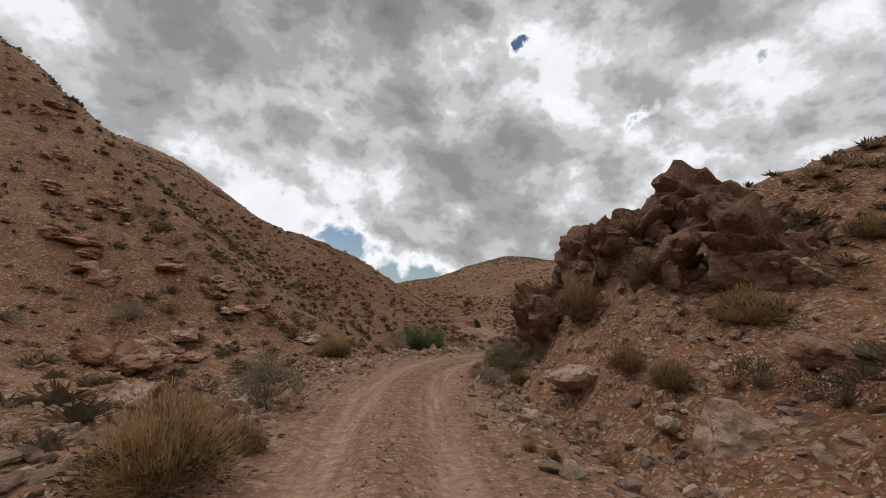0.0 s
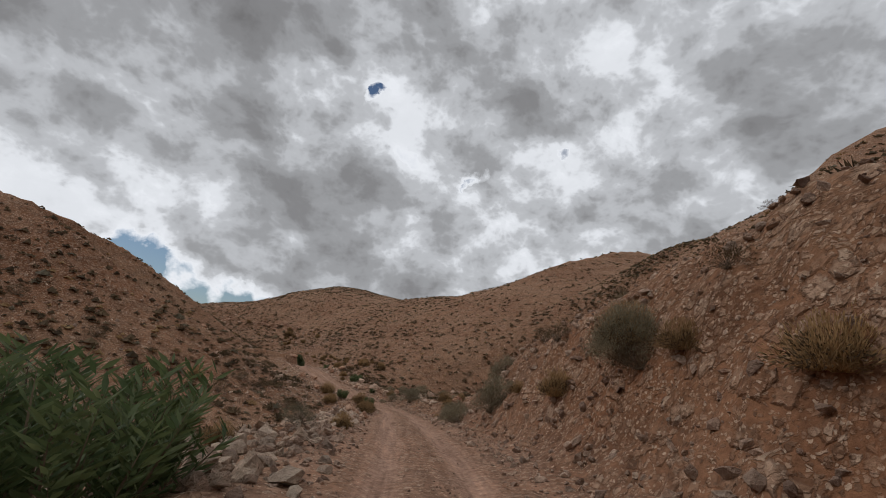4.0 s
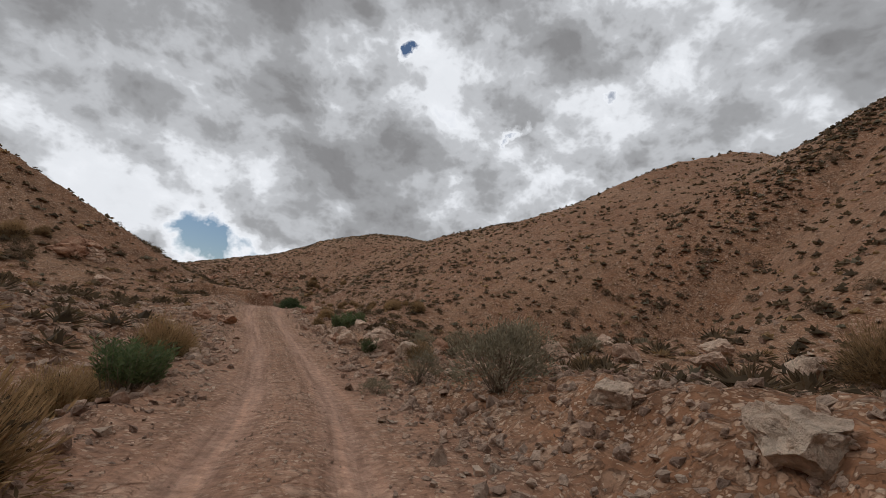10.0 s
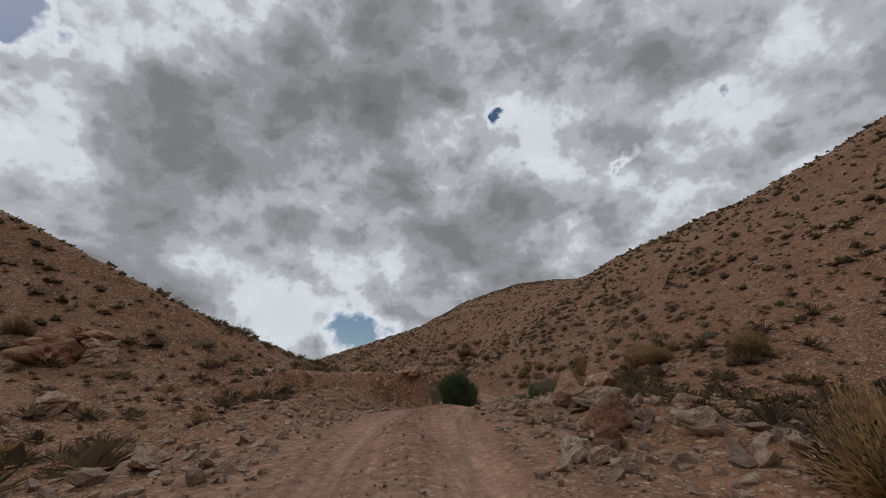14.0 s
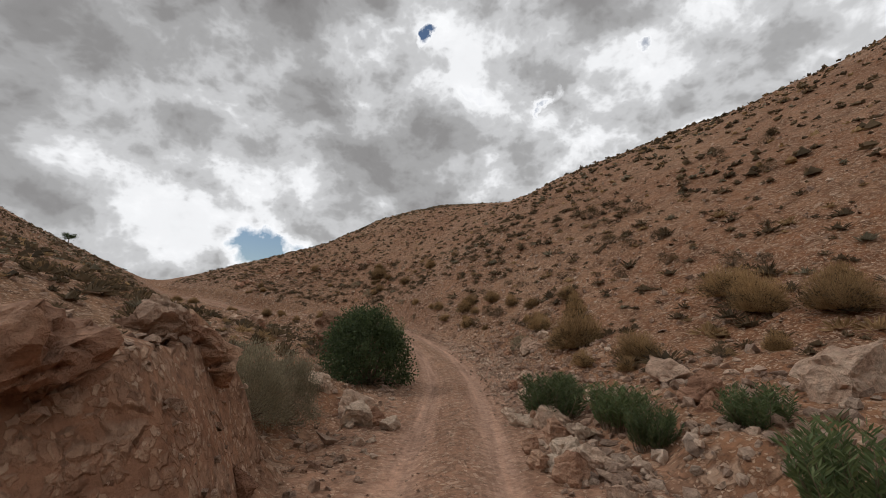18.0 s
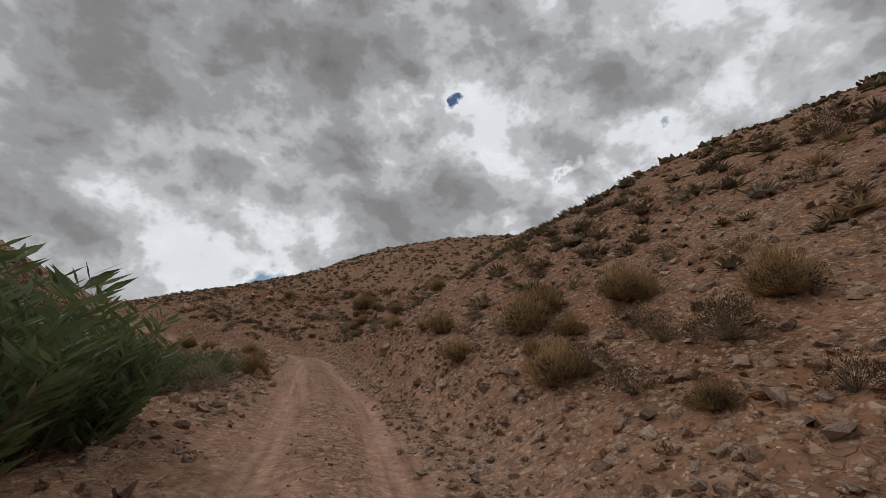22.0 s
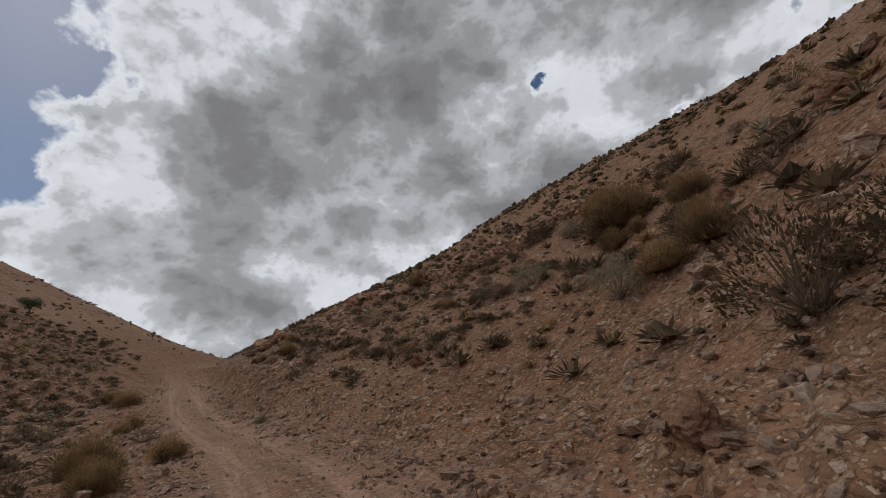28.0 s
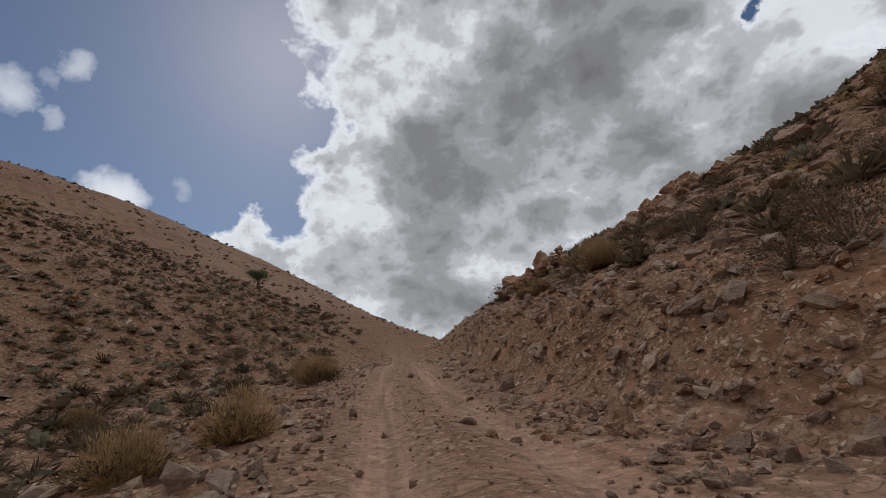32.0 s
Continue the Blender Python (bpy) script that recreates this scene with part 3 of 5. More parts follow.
def patch(count, y0, y1, d0, d1, seed):
    """Points beside the track between two stations, from d0 to d1 off its middle."""
    r = np.random.default_rng(seed)
    y = r.uniform(y0, y1, count)
    i = np.array([np.abs(AXIS[:, 1] - q).argmin() for q in y])
    d = d0 + (d1 - d0) * r.random(count) ** 1.2
    return AXIS[i, 0] + TANG[i, 1] * d + r.normal(0, 0.3, count), AXIS[i, 1] - TANG[i, 0] * d + r.normal(0, 0.9, count), r


x, y, r = patch(2600, 22, 49, -2.4, -9.0, 21)
stones("rubble_heap", x, y, 0.07 + 0.42 * r.random(len(x)) ** 3, ROCK_PALE, "heaped grey and pale rubble in the wash", fine=True)
x, y, r = patch(3600, 50, 64, 2.2, 11.0, 22)
stones("wash_rubble", x, y, 0.04 + 0.2 * r.random(len(x)) ** 3, STONE, "pale broken stones spread over the wash", fine=True)
x, y, r = patch(4200, 58, 84, -2.2, -12.0, 23)
stones("slope_foot_rubble", x, y, 0.05 + 0.3 * r.random(len(x)) ** 3, STONE, "reddish rubble at the foot of the slope", fine=True)
x, y, r = patch(8500, 112, 184, 1.75, 5.2, 24)
stones("bank_stones", x, y, 0.025 + 0.15 * r.random(len(x)) ** 4, STONE, "stones bedded in the cut bank", sink=0.38, fine=True)
x, y, r = patch(3400, 116, 184, 1.85, 5.0, 29)
stones("bank_clods", x, y, 0.06 + 0.16 * r.random(len(x)) ** 2.5, SOIL, "rough lumps of red earth standing out of the cut bank", sink=0.42, fine=True)
x, y, r = patch(4200, 108, 182, 1.45, 2.0, 25)
stones("fallen_stones", x, y, 0.03 + 0.13 * r.random(len(x)) ** 2.5, STONE, "fallen stones along the foot of the bank", fine=True)
x, y, r = patch(3600, 88, 182, -1.8, -5.0, 26)
stones("verge_stones", x, y, 0.04 + 0.24 * r.random(len(x)) ** 3, STONE, "broken stones on the outer verge", fine=True)
x, y, r = patch(5200, 0, 48, -2.3, -8.0, 27)
stones("gorge_rubble", x, y, 0.05 + 0.3 * r.random(len(x)) ** 3, STONE, "broken reddish stones under the steep slope", fine=True)
x, y, r = patch(4600, 0, 48, 2.3, 8.0, 28)
stones("bank_foot_rubble", x, y, 0.05 + 0.28 * r.random(len(x)) ** 3, STONE, "broken reddish stones below the crags", fine=True)


x, y, r = patch(6500, 118, 190, 3.0, 15.0, 33)
stones("upper_slope_rubble", x, y, 0.06 + 0.26 * r.random(len(x)) ** 3, STONE, "angular tan rubble on the slope over the cut bank", fine=True)
x, y, r = patch(3000, 98, 122, 1.9, 6.5, 34)
stones("verge_rubble", x, y, 0.05 + 0.26 * r.random(len(x)) ** 3, STONE, "pale angular rubble on the inner verge", fine=True)
x, y, r = patch(3400, 62, 98, 2.0, 10.0, 35)
stones("flat_rubble", x, y, 0.05 + 0.3 * r.random(len(x)) ** 3, STONE, "broken pale stones over the flat beside the track", fine=True)
x, y, r = patch(2800, 150, 200, -2.4, -12.0, 36)
stones("gully_rubble", x, y, 0.06 + 0.34 * r.random(len(x)) ** 3, STONE, "grey-tan rubble in the gully below the track", fine=True)
x, y, r = patch(4200, 178, 216, 2.0, 13.0, 37)
stones("pass_rubble", x, y, 0.06 + 0.4 * r.random(len(x)) ** 3, STONE, "tan blocks and rubble on the slope at the pass", fine=True)
x, y, r = patch(5200, 158, 214, -10.0, -44.0, 30)
stones("left_slope_rubble", x, y, 0.09 + 0.5 * r.random(len(x)) ** 3, STONE, "tan rubble covering the far valley side", fine=False)


def tufts(name, x, y, size, mat, label, blades=7, seed=0, flat=0.75, thin=1.0):
    """Low scrub: every plant is a lumpy cushion bristling with short crossed sprays."""
    z, _ = relief(x, y)
    n = len(x)
    r = np.random.default_rng(seed)
    core = OCT_V[None] * (0.7 + 0.6 * r.random((n, 6, 1))) * [1.1, 1.1, flat * 1.3] * thin**0.15 + r.normal(0, 0.09, (n, 6, 3))
    core = core * size[:, None, None] + np.stack([x, y, z + size * 0.15], 1)[:, None]
    a, e = r.random((n, blades)) * 6.283, np.arcsin(r.random((n, blades)) ** 0.8)
    out = np.stack([np.cos(a) * np.cos(e), np.sin(a) * np.cos(e), np.sin(e) * flat], -1)
    root = out * 0.4
    tip = out * (0.85 + 0.45 * r.random((n, blades, 1)))
    side = unit(np.cross(out, r.normal(size=(n, blades, 3))))
    w = thin * (0.13 + 0.14 * r.random((n, blades, 1)))
    mid = (root + tip) / 2
    v = np.stack([root, mid + side * w, tip, mid - side * w], 2) * size[:, None, None, None]
    v += np.stack([x, y, z - 0.02], 1)[:, None, None]
    m = n * blades
    q = np.arange(m * 4).reshape(m, 4)
    f = np.concatenate([q[:, [0, 1, 2]], q[:, [0, 2, 3]]]) + n * 6
    ball = (OCT_F[None] + (np.arange(n) * 6)[:, None, None]).reshape(-1, 3)
    ob = mesh_object(name, np.concatenate([core.reshape(-1, 3), v.reshape(-1, 3)]), np.concatenate([ball, f]), mat)
    return tagged(ob, label, "scrub", kind="stuff")


def plants(names, x, y, size, mat, labels, blades, fine, seed, near=19.0):
    """Scrub over the slopes: finely branched near the track, plainer cushions far from it."""
    close = np.abs(place(x, y)[1]) < near
    tufts(names[0], x[~close], y[~close], size[~close], mat, labels[0], blades, seed)
    tufts(names[1], x[close], y[close], size[close] * 1.1, mat, labels[1], fine, seed + 50, thin=0.24)


x, y, r = scatter(44000, 115, 11, power=1.05, inner=6.0)
plants(("hillside_scrub", "slope_foot_scrub"), x, y, 0.17 + 0.5 * r.random(len(x)) ** 2.2, SCRUB, ("low dull brown scrub dotted over the slopes", "low twiggy brown scrub near the track"), 5, 44, 3)
x, y, r = scatter(6200, 100, 12, power=1.0, inner=7.0)
plants(("hillside_dry_grass", "slope_foot_dry_grass"), x, y, 0.2 + 0.34 * r.random(len(x)) ** 2, DRY, ("dry straw-coloured tufts dotted over the slopes", "dry straw-coloured grass tufts near the track"), 8, 56, 4)
x, y, r = scatter(3800, 110, 13, power=0.9, inner=7.5)
plants(("hillside_sage", "slope_foot_sage"), x, y, 0.22 + 0.42 * r.random(len(x)) ** 2, SAGE, ("grey-green cushion plants dotted over the slopes", "grey-green cushion plants near the track"), 8, 56, 5)
x, y, r = patch(1300, 150, 212, -7.5, -24.0, 31)
tufts("gully_scrub", x, y, 0.18 + 0.26 * r.random(len(x)) ** 2, SAGE, "grey cushion scrub filling the gully below the track", 10, seed=6)
r = np.random.default_rng(32)
x, y = r.uniform(-190, -50, 2200), r.uniform(140, 330, 2200)
tufts("far_hill_scrub", x, y, 0.3 + 0.4 * r.random(2200) ** 2, SCRUB, "sparse dark scrub on the far smooth hill", 4, seed=7)


# ---- builders of the things ----
def rock_verts(seed, subdiv, rough=0.10, cuts=10, deep=0.30, grain=2.3):
    """A broken, angular rock of about unit width: a ball cut by planes and roughened."""
    bm = bmesh.new()
    bmesh.ops.create_icosphere(bm, subdivisions=subdiv, radius=0.62)
    r = np.random.default_rng(seed)
    v = np.array([q.co for q in bm.verts])
    f = np.array([[q.index for q in p.verts] for p in bm.faces])
    bm.free()
    for _ in range(cuts):
        n = r.normal(size=3)
        n /= np.linalg.norm(n)
        v = v - np.clip(v @ n - (deep + 0.2 * r.random()), 0, None)[:, None] * n
    off = r.random(3) * 50
    push = np.array([noise.fractal(Vector(p * grain + off), 0.9, 2.2, 5) for p in v])
    fine = np.array([noise.noise(Vector(p * 9 + off)) for p in v])
    crack = np.array([noise.noise(Vector(p * (2.2, 2.2, 3.6) + off[::-1])) for p in v])
    push = push - 0.6 * np.exp(-((crack / 0.07) ** 2))
    way = v / (np.linalg.norm(v, axis=1, keepdims=True) + 1e-6)
    v = v + way * (push * rough + fine * rough * 0.3)[:, None]
    v[:, 2] += 0.05
    return v, f


def rock_mesh(name, seed, subdiv, mat, rough=0.10, cuts=10, deep=0.30, grain=2.3):
    me = bpy.data.meshes.new(name)
    v, f = rock_verts(seed, subdiv, rough, cuts, deep, grain)
    me.from_pydata(v.tolist(), [], f.tolist())
    me.materials.append(mat)
    return me


ROCKS = [rock_mesh("boulder", 100 + k, 4, (STONE, ROCK_PALE, ROCK_RED)[k % 3], 0.12, 13, 0.24) for k in range(14)]
CRAGS = [rock_mesh("block", 340 + k, 5, CRAG_ROCK, 0.19, 16, 0.27, 3.0) for k in range(4)]
BLOCKS = [rock_mesh("block", 300 + k, 4, (ROCK_RED, ROCK_RED, STONE)[k % 3], 0.19, 15, 0.26) for k in range(9)]


def stand(ob, x, y, z, size, turn, flat=1.0, lean=0.0):
    ob.matrix_basis = pose(x, y, z, lean * 12, lean * 8, turn) @ Matrix.Diagonal((size, size * 0.9, size * flat, 1))


def beside(d):
    if abs(d) < 4:
        return "beside the dirt track"
    return "at the foot of the slope" if abs(d) < 9 else "on the stony slope"


def boulder(x, y, size, k):
    r = random.Random(k * 7 + 1)
    ob = new("boulder", ROCKS[r.randrange(14) if size < 1.0 else (0, 3, 6, 9, 2, 8)[r.randrange(6)]])
    stand(ob, x, y, height(x, y) + size * 0.12, size, r.uniform(0, 360), r.uniform(0.65, 0.95), r.uniform(-1, 1))
    _, d, _ = place(np.array([x]), np.array([y]))
    kind = "large weathered" if size > 1.2 else "angular broken" if size > 0.5 else "small loose"
    return tagged(ob, f"{kind} reddish-tan boulder {beside(d[0])}", "boulder", group="boulders along the valley")


def outcrop(x, y, size, k, tall=0.9, name="rock_outcrop", count=7):
    """Several cracked blocks grown together, half sunk in the slope."""
    r = random.Random(k * 13 + 5)
    ob = new(name)
    z = height(x, y)
    ob.location = (x, y, z)
    for j in range(count):
        a, q = r.uniform(0, 6.28), size * 0.42 * math.sqrt(r.random())
        bx, by = x + q * math.cos(a), y + q * math.sin(a)
        s = size * r.uniform(0.38, 0.72)
        part_ob = new("block", BLOCKS[r.randrange(9)])
        part_ob.parent = ob
        lift = height(bx, by) - z
        stand(part_ob, bx - x, by - y, lift + s * r.uniform(0.0, 0.28) * tall, s, r.uniform(0, 360), r.uniform(0.55, 1.0) * tall, r.uniform(-1, 1))
    return tagged(ob, "cracked red-brown rock outcrop breaking from the slope", "rock outcrop", group="rock outcrops")


def bluff(x, y, k, blocks, lift=0.32):
    """A tall weathered face of few big blocks: offsets, widths and heights over the width."""
    r = random.Random(k)
    ob = new("rock_bluff")
    z = height(x, y)
    ob.location = (x, y, z)
    for dx, dy, s, tall in blocks:
        part_ob = new("block", CRAGS[r.randrange(4)])
        part_ob.parent = ob
        stand(part_ob, dx, dy, height(x + dx, y + dy) - z + s * tall * (lift if dx < 0.5 else lift - 0.3), s, r.uniform(0, 360), tall, r.uniform(-0.4, 0.4))
    return tagged(ob, "tall weathered reddish-tan rock bluff close beside the track", "rock outcrop", group="rock outcrops")


def diamonds(centre, way, normal, length, width):
    """Leaves as folded diamonds."""
    side = np.cross(way, normal)
    side /= np.linalg.norm(side, axis=1, keepdims=True) + 1e-6
    l, w = length[:, None], width[:, None]
    v = np.stack([centre, centre + way * l * 0.5 + side * w, centre + way * l, centre + way * l * 0.5 - side * w], 1)
    return v.reshape(-1, 3), np.arange(len(centre) * 4).reshape(-1, 4)


def blades(root, tip, width, sag=0.0):
    """Thin two-piece stalks from root to tip."""
    side = unit(np.cross(tip - root, np.random.default_rng(len(root)).normal(size=root.shape))) * width[:, None]
    mid = (root + tip) / 2 + np.array([0, 0, sag])
    v = np.stack([root - side, root + side, mid + side, mid - side, tip], 1)
    i = np.arange(len(root))[:, None] * 5
    f = np.concatenate([i + np.array([0, 1, 2, 3]), i + np.array([3, 2, 4, 4])])
    return v.reshape(-1, 3), f


def quads_mesh(name, v, f, mat):
    me = bpy.data.meshes.new(name)
    me.from_pydata(v.tolist(), [], [list(dict.fromkeys(q)) for q in f.tolist()])
    me.materials.append(mat)
    return me


def dome(r, n, high, clumps=40, spread=0.085, shell=0.55):
    """Points in clumps over a dome of unit width."""
    a, e = r.random(clumps) * 6.283, np.arcsin(r.random(clumps) ** 0.9)
    q = (shell + (1 - shell) * r.random(clumps) ** 0.6) * 0.46
    c = np.stack([np.cos(a) * np.cos(e) * q, np.sin(a) * np.cos(e) * q, np.sin(e) * q * 2 * high + 0.04], 1)
    p = c[r.integers(0, clumps, n)] + r.normal(0, spread, (n, 3)) * [1, 1, 0.8]
    p[:, 2] = np.abs(p[:, 2])
    return p


def stems_mesh(r, n, high, mat, width=0.006):
    root = r.normal(0, 0.035, (n, 3)) * [1, 1, 0]
    return quads_mesh("twig_frame", *blades(root, dome(r, n, high, 60, 0.05, 0.7), np.full(n, width)), mat)


def bush_parts(kind, seed):
    r = np.random.default_rng(seed)
    if kind in ("dry", "thick"):
        n, m = (1050, 1200) if kind == "dry" else (2400, 2400)
        thin, clumps, inner = (1.0, 90, 900) if kind == "dry" else (0.55, 150, 2000)
        root = r.normal(0, 0.13, (n, 3)) * [1, 1, 0]
        tip = dome(r, n, 0.60, clumps, 0.055, 0.72)
        v, f = blades(root * 0.5 + tip * [0.45, 0.45, 0.1], tip, thin * (0.003 + 0.004 * r.random(n)), 0.03)
        p = dome(r, m, 0.60, clumps, 0.055, 0.72)
        v2, f2 = diamonds(p, unit(p * [0.8, 0.8, 1.8] + r.normal(0, 0.10, p.shape)), r.normal(size=p.shape), (0.3 + 0.7 * thin) * (0.05 + 0.06 * r.random(m)), thin * (0.004 + 0.005 * r.random(m)))
        # Low brown inner leaves; the shade inside the bush is put into their colour.
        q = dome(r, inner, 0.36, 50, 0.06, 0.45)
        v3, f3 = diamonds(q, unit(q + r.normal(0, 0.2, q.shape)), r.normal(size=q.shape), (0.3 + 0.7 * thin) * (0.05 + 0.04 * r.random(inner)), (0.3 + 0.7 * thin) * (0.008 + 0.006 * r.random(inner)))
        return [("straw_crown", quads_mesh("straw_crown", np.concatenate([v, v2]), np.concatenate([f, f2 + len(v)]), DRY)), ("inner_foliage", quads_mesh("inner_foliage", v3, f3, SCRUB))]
    if kind in ("sage", "scrub"):
        n, high = (2300, 0.60) if kind == "sage" else (1150, 0.52)
        p = dome(r, n, high, 70 if kind == "sage" else 50, 0.06, 0.6)
        way = unit(p * [1, 1, 1.3] + r.normal(0, 0.2, p.shape))
        v, f = diamonds(p, way, r.normal(size=p.shape), 0.024 + 0.03 * r.random(n), (0.005 if kind == "sage" else 0.006) + 0.005 * r.random(n))
        return [("foliage", quads_mesh("foliage", v, f, SAGE if kind == "sage" else SCRUB)), ("twig_frame", stems_mesh(r, 90, high, TWIG, 0.004))]
    if kind == "broom":
        n = 16000
        p = dome(r, n, 0.70, 300, 0.05, 0.55)
        v, f = diamonds(p, unit(p * [1, 1, 1.5] + r.normal(0, 0.15, p.shape)), r.normal(size=p.shape), 0.016 + 0.018 * r.random(n), 0.003 + 0.003 * r.random(n))
        return [("foliage", quads_mesh("foliage", v, f, SAGE)), ("twig_frame", stems_mesh(r, 110, 0.55, TWIG, 0.0025))]
    if kind == "round":
        n = 18000
        p = dome(r, n, 0.72, 240, 0.05, 0.62)
        v, f = diamonds(p, unit(p * 0.6 + r.normal(0, 0.4, p.shape)), r.normal(size=p.shape), 0.019 + 0.016 * r.random(n), 0.006 + 0.005 * r.random(n))
        return [("foliage", quads_mesh("foliage", v, f, GREEN)), ("twig_frame", stems_mesh(r, 90, 0.6, TWIG, 0.008))]
    n, m = (110, 34) if kind == "oleander" else (420, 30)
    small = 1.0 if kind == "oleander" else 0.42
    a = r.random(n) * 6.283
    root = np.stack([np.cos(a), np.sin(a), 0 * a], 1) * ((0.3 if kind == "oleander" else 0.4) * r.random(n) ** 0.5)[:, None]
    tip = root * (1.0 if kind == "oleander" else 1.05) + np.stack([np.cos(a) * 0.28 * r.random(n), np.sin(a) * 0.28 * r.random(n), (0.3 if kind == "oleander" else 0.18) + 0.36 * r.random(n)], 1)
    u = np.tile(np.linspace(0.25, 1, m), n)
    i = np.repeat(np.arange(n), m)
    p = root[i] + (tip - root)[i] * u[:, None]
    around = r.random(n * m) * 6.283
    way = unit(unit((tip - root)[i]) * 0.7 + np.stack([np.cos(around), np.sin(around), 0.1 + 0 * around], 1))
    v, f = diamonds(p, way, unit(r.normal(size=p.shape)), small * (0.07 + 0.05 * r.random(n * m)), small * (0.006 + 0.005 * r.random(n * m)))
    return [("foliage", quads_mesh("foliage", v, f, OLEANDER)), ("twig_frame", quads_mesh("twig_frame", *blades(root, tip, np.full(n, 0.006 * small)), TWIG))]


BUSHES = {kind: [bush_parts(kind, 50 * j + 3 * n) for j in range(count)] for n, (kind, count) in enumerate((("dry", 4), ("thick", 2), ("sage", 3), ("scrub", 4), ("round", 1), ("oleander", 3), ("reed", 2), ("broom", 2)))}
BUSH_WORDS = {
    "dry": ("dry_bush", "straw-coloured dry bush with brittle stalks", "dry bushes"),
    "sage": ("sage_bush", "grey-green small-leaved woody bush", "grey-green bushes"),
    "scrub": ("scrub_bush", "dull brown half-bare thorny scrub", "brown scrub bushes"),
    "round": ("round_bush", "dense rounded dark green bush", "round bushes"),
    "broom": ("grey_bush", "tall dense grey-green broom-like bush", "grey-green bushes"),
    "reed": ("thicket_bush", "large dense fresh green thicket", "green thickets"),
    "oleander": ("oleander_bush", "green bush with long narrow leaves", "green long-leaved bushes"),
}


def bush(kind, x, y, size, k, tall=1.0):
    r = random.Random(k * 11 + 3)
    name, words, group = BUSH_WORDS[kind]
    ob = new(name)
    ob.matrix_basis = pose(x, y, height(x, y) - 0.03, r.uniform(-6, 6), r.uniform(-6, 6), r.uniform(0, 360)) @ Matrix.Diagonal((size, size * r.uniform(0.85, 1.1), size * tall * r.uniform(0.85, 1.15), 1))
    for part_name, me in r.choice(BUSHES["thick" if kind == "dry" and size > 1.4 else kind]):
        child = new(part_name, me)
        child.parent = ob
    _, d, _ = place(np.array([x]), np.array([y]))
    return tagged(ob, f"{words} {beside(d[0])}", "bush", group=group)


# ---- the things, by kind and stretch of the track: x, y, width ----
BOULDER_GORGE = [
    (2.265, 4.065, 0.348), (2.728, 6.162, 0.332), (1.029, 4.754, 0.33), (-3.675, 20.12, 0.968), (-2.954, 21.81, 0.821), (-3.951, 26.98, 0.576),
    (-2.598, 32.7, 0.785),
]
for k, (x, y, w) in enumerate(BOULDER_GORGE):
    boulder(x, y, w, 0 + k)
BOULDER_BEND = [
    (10.75, 33.79, 0.264), (10.35, 34.77, 0.453), (10.8, 34.29, 0.37), (-14.23, 29.12, 0.802), (-22.5, 44.39, 1.2), (3.699, 37.4, 0.4),
    (4.1, 38.8, 0.43), (15.34, 48.44, 0.94), (4.6, 39.4, 0.43), (5.3, 39.5, 0.45), (3.4, 39.9, 0.37), (5.7, 40.8, 0.58),
    (12.8, 42, 0.44), (11.9, 43, 0.956), (13.8, 49, 0.28), (16.01, 52.1, 0.4), (22.43, 64.62, 1.14), (17.02, 58.51, 0.67),
    (8.654, 69.84, 0.934), (4.194, 65.21, 0.98), (7.294, 70.92, 0.472), (7.35, 72.27, 0.661),
]
for k, (x, y, w) in enumerate(BOULDER_BEND):
    boulder(x, y, w, 25 + k)
BOULDER_BEND_MORE = [
    (7.039, 71.07, 0.499), (7.536, 72.79, 0.783), (26.51, 64.8, 1.08), (18.63, 64.23, 0.932), (19.14, 65.63, 0.89), (20.64, 65.93, 1.08),
    (19.74, 67.03, 0.52), (24.74, 68.53, 0.932), (17.84, 69.74, 0.88), (15.65, 70.35, 1.33), (15.83, 78.8, 1.05), (16.58, 90.72, 0.902),
    (7.73, 77.04, 1.06),
]
for k, (x, y, w) in enumerate(BOULDER_BEND_MORE):
    boulder(x, y, w, 57 + k)
BOULDER_WASH = [
    (7.222, 79.53, 0.46), (13.78, 84.64, 0.608), (14.92, 80.23, 0.77), (12.95, 88.26, 1), (6.719, 80.52, 0.49), (7.419, 80.52, 0.39),
    (4.018, 80.62, 0.7), (6.808, 84.41, 0.6), (13.35, 87.35, 0.96), (7.002, 90.1, 0.15), (12.9, 85.55, 0.78), (11.97, 84.1, 0.503),
    (12.51, 84.69, 0.458), (12.13, 83.82, 0.352), (12.04, 93.29, 0.398), (16.78, 98.22, 1.33), (13.42, 101.3, 0.42), (16.28, 103.1, 0.468),
    (16.74, 103.8, 0.831), (8.411, 107.3, 0.558), (34.63, 111.8, 0.964), (16.42, 111.9, 0.496),
]
for k, (x, y, w) in enumerate(BOULDER_WASH):
    boulder(x, y, w, 76 + k)
BOULDER_WASH_MORE = [
    (16.94, 116.6, 0.286), (16.31, 117.4, 0.244), (16.38, 117.9, 0.555),
]
for k, (x, y, w) in enumerate(BOULDER_WASH_MORE):
    boulder(x, y, w, 108 + k)
BOULDER_CUTTING = [
    (16.34, 129.2, 0.352), (15.93, 130.8, 0.3), (17.08, 136, 0.217), (23.13, 154.9, 0.81), (22.07, 157.7, 0.435), (13.93, 143.8, 0.45),
]
for k, (x, y, w) in enumerate(BOULDER_CUTTING):
    boulder(x, y, w, 117 + k)
